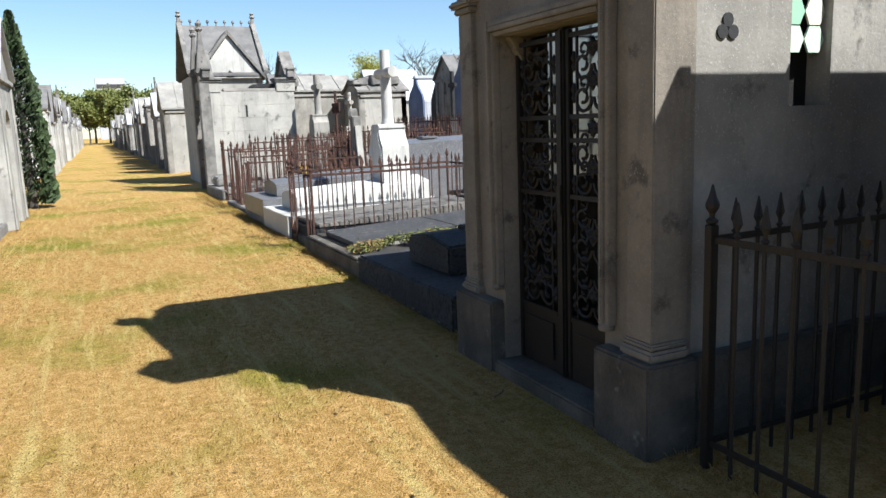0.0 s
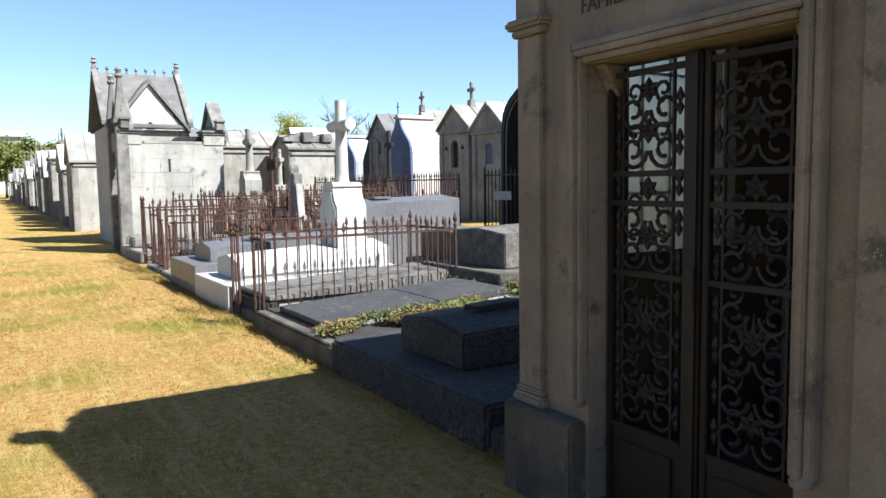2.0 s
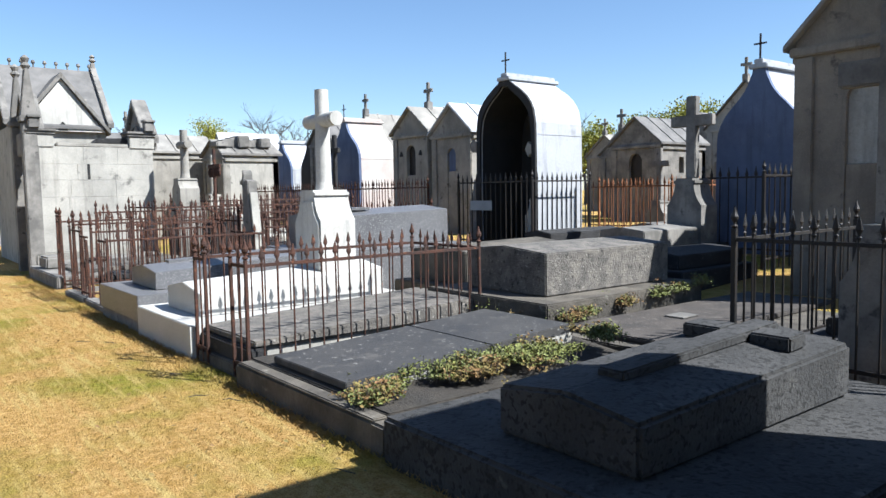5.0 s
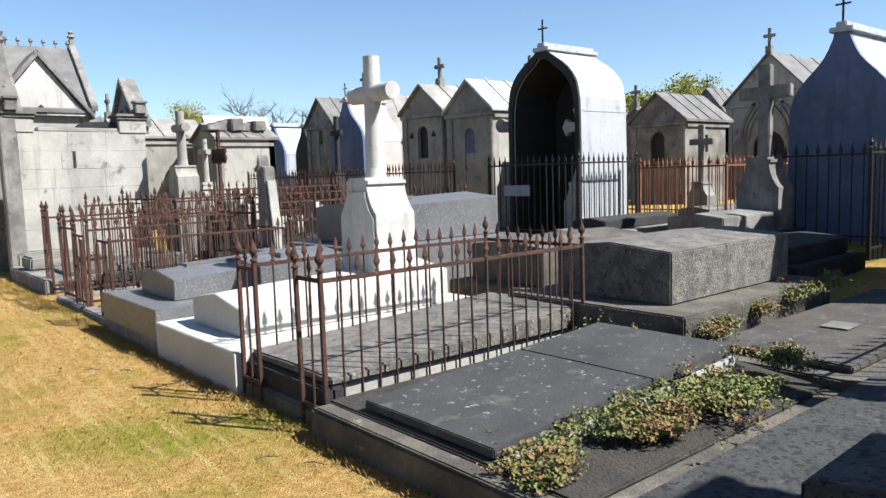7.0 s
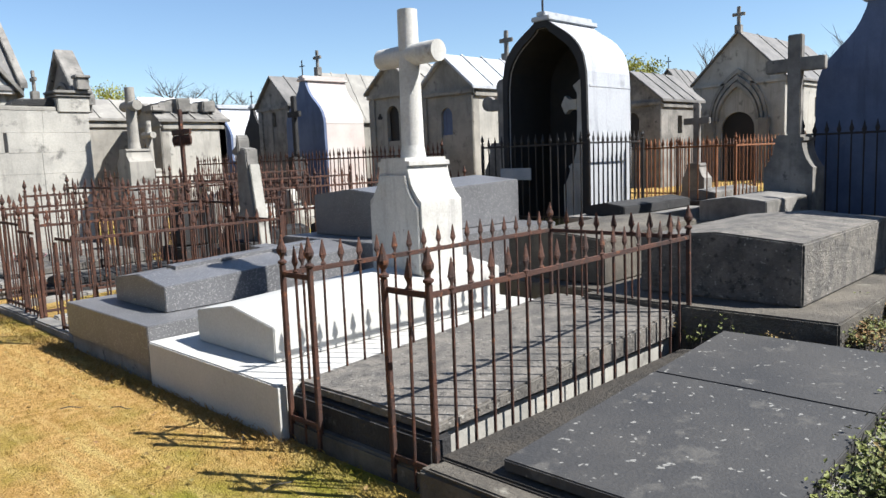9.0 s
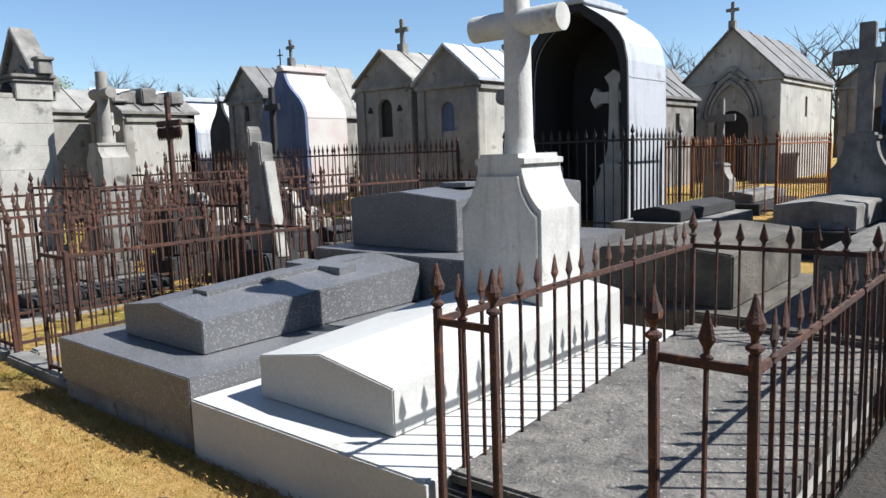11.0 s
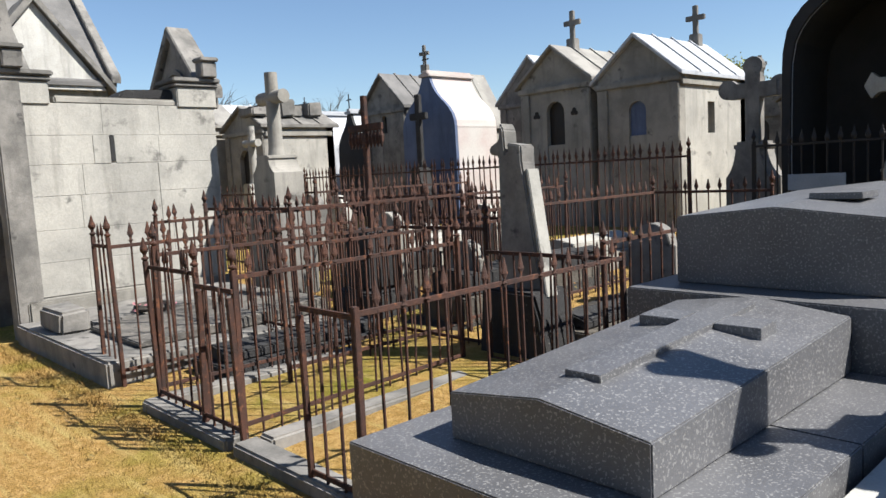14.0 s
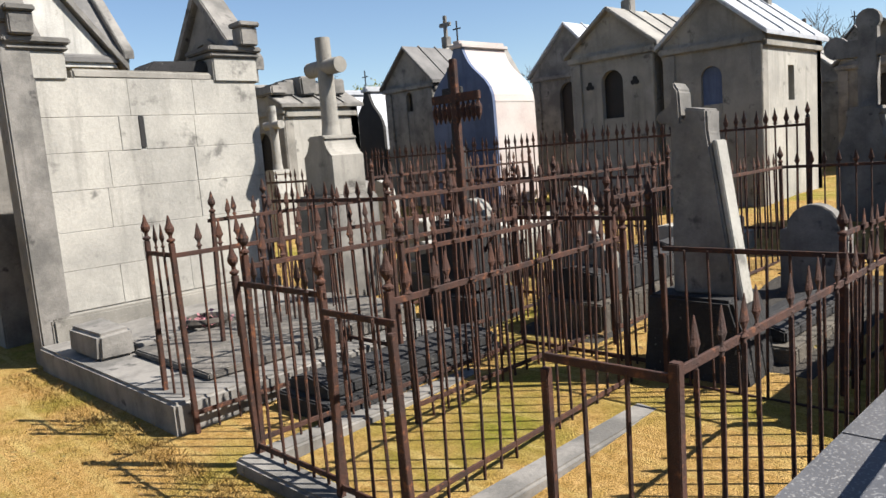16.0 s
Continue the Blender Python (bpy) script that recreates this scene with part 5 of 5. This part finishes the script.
for x, y, l, w_ in ((5.6, 18.6, 1.6, 0.8), (6.8, 18.7, 1.6, 0.8), (6.8, 16.4, 1.4, 0.7), (7.0, 20.3, 1.6, 0.8)):
    plain_tomb(x, x + l, y, y + w_, ground_z(x) + 0.25, ground_z(x) + 0.45, "pale weathered low tomb behind railings", STONE_PALE, STONE, 0.1, 0.0)
# ruined pale tomb-house, others behind
mausoleum(7.9, 25.6, 0.3, 1.6, 1.7, 2.35, 2.75, "ruined pale tomb-house with broken roof", wall=STONE, side=STONE_PALE, roof=STONE_GREY, door="arch", dw=0.5, dh=1.9, sill=0.9, cross="", sidewin=False)
e = thing("rubble", 8.55, 25.3, 2.95, "heap of broken roof stones on the ruined tomb-house", "rubble")
for i in range(7):
    part("stone", roughen(box(-0.8 + i * 0.22, -0.4 + 0.1 * (i % 3), -0.1, -0.45 + i * 0.22, 0.2 + 0.1 * (i % 2), 0.08 + 0.06 * (i % 4), 0.03), 0.03, 4, i), STONE_GREY, e)
grave_cross(7.4, 24.4, 0.3, 2.3, "pale stone grave cross", STONE_PALE, 1.2, 0.5, 0.25, 0.08, True)
ogee_house(8.0, 29.0, 0.3, 1.5, 1.8, 2.0, 2.9, "white tomb-house with curved metal roof", SHADE_BLUE, ZINC, False)
ogee_house(12.0, 29.5, 0.35, 1.5, 1.8, 2.0, 3.0, "white tomb-house with curved metal roof", SHADE_BLUE, ZINC, True)
# This white house's front lies in shade; the shade is put into its black.
ogee_house(12.0, 27.4, 0.35, 1.1, 1.7, 1.85, 2.85, "small tomb-house with shade-black front and white curved metal roof", DARK_VOID, ZINC)
rnd = random.Random(12)
for i, (x, y) in enumerate(((6.0, 27.5), (30.0, 24.0), (6.5, 32), (13.5, 26.0), (11.0, 33), (15, 30), (8.5, 36), (13, 38), (18, 26), (20, 31), (17, 22.5), (24, 20), (25, 25), (24.5, 8.5), (17, 9.5), (20, 5), (14.5, 6.5))):
    mausoleum(x, y, ground_z(x), rnd.uniform(1.5, 2.0), rnd.uniform(1.8, 2.6), rnd.uniform(2.2, 2.8), rnd.uniform(3.0, 3.7), "pale stone tomb-house further back", wall=(STONE, STONE_PALE, STONE_GREY)[i % 3],
              roof=(ROOF, ZINC, ROOF_SLATE)[i % 3], dw=0.5, dh=1.9, cross=("stone", "", "iron")[i % 3], sidewin=False, group="far tomb-houses")

# ---- tomb-houses along both sides of the lane ----
y = 26.8
i = 0
while y < 130:
    w = rnd.uniform(1.7, 2.4)
    if y > 27:
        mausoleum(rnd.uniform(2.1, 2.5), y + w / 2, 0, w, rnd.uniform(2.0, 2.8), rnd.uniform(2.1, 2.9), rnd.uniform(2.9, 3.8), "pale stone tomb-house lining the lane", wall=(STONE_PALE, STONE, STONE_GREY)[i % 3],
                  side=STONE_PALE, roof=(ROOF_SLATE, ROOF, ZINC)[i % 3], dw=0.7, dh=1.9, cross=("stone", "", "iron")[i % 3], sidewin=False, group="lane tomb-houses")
    y += w + rnd.choice((0.2, 0.5, 1.6))
    i += 1
mausoleum(-1.64, 15.85, 0, 2.2, 2.4, 2.6, 3.5, "pale stone tomb-house with zinc roof", 180, STONE_PALE, ZINC, dw=0.8, dh=2.0, cross="", sidewin=False, group="lane tomb-houses")
iron_fence([((-1.9, 13.0), (-1.9, 14.6)), ((-1.9, 13.0), (-3.6, 13.0))], 1.15, RUST, "rusted iron railing on a stone kerb", "plot railings", 0.14, (0.1, 0.88), SPEAR, 0.009, 0.03, 0.12)
e = thing("grave_kerb", -2.6, 13.8, 0, "grey stone kerb under the railing", "kerb", "grave kerbs")
part("block", box(-0.9, -1.0, -0.05, 0.85, 0.95, 0.14, 0.015), STONE_GREY, e)
mausoleum(-1.85, 33.3, 0, 2.0, 2.4, 2.6, 3.3, "white tomb-house with grey roof", 180, MARBLE_OLD, ROOF_SLATE, dw=0.7, dh=1.9, cross="", sidewin=False, group="lane tomb-houses")
iron_fence([((-1.8, 25.0), (-1.8, 32.0))], 1.2, RUST, "rusted iron railing along the lane", "plot railings", 0.15, (0.1, 0.88), SPEAR, 0.009, 0.03, 0.05)
y, i = 35.5, 0
while y < 130:
    w = rnd.uniform(1.8, 2.4)
    mausoleum(rnd.uniform(-2.05, -1.8), y + w / 2, 0, w, rnd.uniform(2.0, 2.8), rnd.uniform(2.2, 2.9), rnd.uniform(3.0, 3.8), "pale stone tomb-house lining the lane", 180, (MARBLE_OLD, STONE_PALE, STONE)[i % 3],
              (ROOF_SLATE, ROOF, ZINC)[i % 3], dw=0.7, dh=1.9, cross=("", "stone", "iron")[i % 3], sidewin=False, group="lane tomb-houses")
    y += w + rnd.choice((0.3, 0.6, 2.2))
    i += 1
# Two unseen tomb-houses, added to keep sky light off the shaded fronts.
mausoleum(-2.4, 5.0, 0, 2.2, 2.4, 2.6, 3.5, "unseen tomb-house added to hold back sky light", 180, STONE_PALE, ROOF, dw=0.8, dh=2.0, cross="", sidewin=False, group="lane tomb-houses")
mausoleum(-2.4, 9.5, 0, 2.2, 2.4, 2.6, 3.5, "unseen tomb-house added to hold back sky light", 180, STONE, ROOF, dw=0.8, dh=2.0, cross="", sidewin=False, group="lane tomb-houses")

# ---- trees and distance ----
rnd = random.Random(5)
cy = thing("cypress", -1.66, 19.1, 0, "dark green columnar cypress beside the lane", "tree", "trees")
part("trunk", tube([(0, 0, -0.1), (0, 0, 1.0), (0, 0, 3.4)], [0.1, 0.08, 0.02], 8), BARK, cy)
bm = bmesh.new()
for _ in range(5200):
    zz = rnd.uniform(0.12, 4.1)
    rr = 0.5 * (1 - (zz / 4.2) ** 2.2) * (0.75 + 0.3 * noise.noise(Vector((zz * 2.2, 3, 1))) + 0.25) * rnd.uniform(0.6, 1.05)
    a = rnd.uniform(0, 6.283)
    p = Vector((rr * math.cos(a), rr * math.sin(a), zz))
    q = Euler((rnd.uniform(-0.8, 0.8), rnd.uniform(-0.8, 0.8), a)).to_matrix()
    s = rnd.uniform(0.07, 0.16)
    bm.faces.new([bm.verts.new(p + q @ (Vector(c) * s)) for c in ((-0.25, -0.2, -0.5), (0.25, -0.2, -0.4), (0.2, 0.2, 0.5), (-0.15, 0.2, 0.6))])
part("crown", bm, CYPRESS, cy)
for i, (x, y, h, r, bare) in enumerate(((40.4, 29.9, 6.3, 2.3, 0), (38.8, 32.2, 6.0, 2.1, 0), (36.7, 36.2, 4.8, 2.0, 0), (50, 20, 7.0, 2.8, 1), (43, 27, 6.2, 2.5, 1), (52, 22.5, 7.5, 2.8, 1), (44, 33, 5.6, 2.3, 1),
                                        (26, 60, 7.5, 3, 1), (31, 58, 6.5, 2.5, 1), (22, 64, 6.5, 2.5, 0), (37, 56, 6, 2.5, 0), (15, 70, 7, 3, 1), (44, 50, 6, 2.4, 0), (58, 14, 7, 3, 1), (40, 42, 6.5, 2.5, 1),
                                        (-3, 150, 8, 3.4, 0), (2.5, 158, 9, 3.6, 0), (-9, 150, 9, 3.5, 1), (8, 150, 9, 3.6, 0), (13, 140, 9, 3.5, 1), (-14, 120, 10, 4, 1), (0, 175, 9, 4, 0), (5, 170, 8, 4, 0), (18, 150, 8, 4, 0), (-1, 145, 6, 3, 0), (4, 146, 6.5, 3, 0))):
    tree(x, y, 0.3, h, r, "bare grey spring tree" if bare else "tree with fresh yellow-green leaves", LEAF_YELLOW if i < 15 else LEAF, i + 1, bool(bare), 14, 11000, 0.13 if i < 15 else 0.4)
bl = thing("apartment_block", 9, 330, 0, "distant white apartment block above trees", "building")
part("wall", box(-7, -5, 0, 4, 5, 24, 0.1), ZINC, bl)
for k in range(4):
    part("window_band", box(-6.5, -5.1, 5 + k * 5, 3.5, -5.005, 6.6 + k * 5, 0.02), SLATE, bl)

# ---- plants on the graves ----
rnd = random.Random(8)


def plant_strip(x0, x1, y0, y1, n, label, z=0.2, rise=0.05, hgt=0.1):
    p = thing("plant_bed", (x0 + x1) / 2, (y0 + y1) / 2, z, label, "plants")
    stems, leaves, dry = bmesh.new(), bmesh.new(), bmesh.new()
    for _ in range(n):
        x, y = rnd.uniform(x0, x1) - (x0 + x1) / 2, rnd.gauss(0, (y1 - y0) / 4)
        if noise.noise(Vector((x * 2.1 + x0, y * 2.1, 11))) < -0.12:
            continue
        lift = rise * (x + (x1 - x0) / 2)
        hh = hgt * rnd.uniform(0.4, 1.5) * (0.6 + 0.9 * max(0, noise.noise(Vector((x * 2.5, y * 3, 7)))) + 0.3)
        top = Vector((x + rnd.uniform(-0.04, 0.04), y + rnd.uniform(-0.04, 0.04), lift + hh))
        tube([(x, y, lift - 0.02), top], [0.003, 0.0015], 3, stems)
        b = dry if noise.noise(Vector((x * 1.7, y * 2, 2))) + rnd.uniform(-0.3, 0.3) > 0.12 else leaves
        for _k in range(13):
            pt = Vector((x, y, lift)).lerp(top, rnd.uniform(0.25, 1)) + Vector((rnd.gauss(0, 0.024), rnd.gauss(0, 0.024), 0))
            q = Euler((rnd.uniform(-0.8, 0.8), rnd.uniform(-0.8, 0.8), rnd.uniform(0, 6.3))).to_matrix()
            s = rnd.uniform(0.013, 0.032)
            b.faces.new([b.verts.new(pt + q @ (Vector(c) * s)) for c in ((-0.5, 0, 0), (0, -0.35, 0.08), (0.55, 0, -0.1), (0, 0.35, 0.08))])
    for nm, b, mt in (("undergrowth", stems, BARK), ("foliage", leaves, LEAF), ("dry_foliage", dry, LEAF_DRY)):
        tagged(part(nm, b, mt, p), "", "", "", "stuff")
    return p


plant_strip(1.98, 4.3, 7.7, 8.2, 1500, "low green weeds and geraniums along the slab", 0.2, 0.06, 0.06)
plant_strip(4.5, 6.7, 8.58, 8.84, 620, "reddish green trailing weeds on the tomb base", 0.3, 0.06, 0.07)
plant_strip(4.1, 4.6, 8.6, 9.7, 130, "dark weeds at the foot of a tomb", 0.2, 0.05, 0.14)
fl = plant_strip(4.2, 4.62, 12.0, 12.42, 190, "clump of white flowering plants between tombs", 0.3, 0.02, 0.24)
bm = bmesh.new()
for _ in range(26):
    p = Vector((rnd.uniform(-0.18, 0.18), rnd.gauss(0, 0.12), rnd.uniform(0.12, 0.28)))
    merge(bm, lathe([(0.004, -0.02), (0.022, 0.0), (0.012, 0.018), (0.003, 0.025)], p.x, p.y, 6), Matrix.Translation((0, 0, p.z)))
part("blossoms", bm, PETAL, fl)

# ---- twigs and dead leaves ----
rnd = random.Random(33)
for k in range(9):
    x, y = rnd.uniform(1.2, 1.9), rnd.uniform(3.5, 17)
    e = thing("twig", x, y, 0.004, "small dry brown twig lying on the grass", "twig", "twigs", rnd.uniform(0, 360))
    part("stem", tube([(-0.07, 0, 0.006), (-0.015, 0.012, 0.012), (0.05, -0.005, 0.008), (0.08, 0.01, 0.006)], [0.003, 0.0035, 0.0025, 0.0012], 5), BARK, e)
bm = bmesh.new()
for _ in range(500):
    x, y = rnd.gauss(1.5, 0.5), rnd.uniform(2.5, 18)
    if x > 1.93:
        continue
    q, s_ = Euler((rnd.uniform(-0.5, 0.5), rnd.uniform(-0.5, 0.5), rnd.uniform(0, 6.3))).to_matrix(), rnd.uniform(0.015, 0.04)
    bm.faces.new([bm.verts.new(Vector((x, y, 0.018)) + q @ (Vector(c_) * s_)) for c_ in ((-0.5, 0, 0), (0, -0.35, 0.08), (0.55, 0, -0.05), (0, 0.35, 0.08))])
fixed("dead_leaves", bm, LEAF_DRY, "scattered brown dead leaves on the lane", "leaves", False, "stuff")

# ---- grass blades along the lane edge and in tufts ----
rnd = random.Random(21)
verts, faces = [], []


def blade(x, y, z, h, bend):
    a = rnd.uniform(0, 6.283)
    dx, dy = math.cos(a), math.sin(a)
    w = 0.0022
    k = len(verts)
    verts.extend([(x - dy * w, y + dx * w, z), (x + dy * w, y - dx * w, z), (x + dx * bend + dy * w * 0.6, y + dy * bend - dx * w * 0.6, z + h * 0.65), (x + dx * bend * 2.2, y + dy * bend * 2.2, z + h)])
    faces.extend([(k, k + 1, k + 2), (k, k + 2, k + 3)])


for _ in range(60000):
    x, y = rnd.uniform(-1.85, 2.0), rnd.uniform(2.2, 14.5) if rnd.random() < 0.8 else rnd.uniform(14.5, 19)
    patch = noise.noise(Vector((x * 0.8, y * 0.8, 4)))
    blade(x, y, -0.012, rnd.uniform(0.01, 0.024) * (1.0 + max(0, patch)), rnd.uniform(0.004, 0.014))
for _ in range(9000):
    x, y = 1.9 + rnd.gauss(0, 0.06), rnd.uniform(2.5, 20)
    blade(x, y, -0.01, rnd.uniform(0.015, 0.05), rnd.uniform(0.006, 0.02))
me = bpy.data.meshes.new("grass_blades")
me.from_pydata(verts, [], faces)
me.materials.append(GRASS)
tagged(new("grass_blades", me), "short dry grass blades on the lane", "grass", "", "stuff")
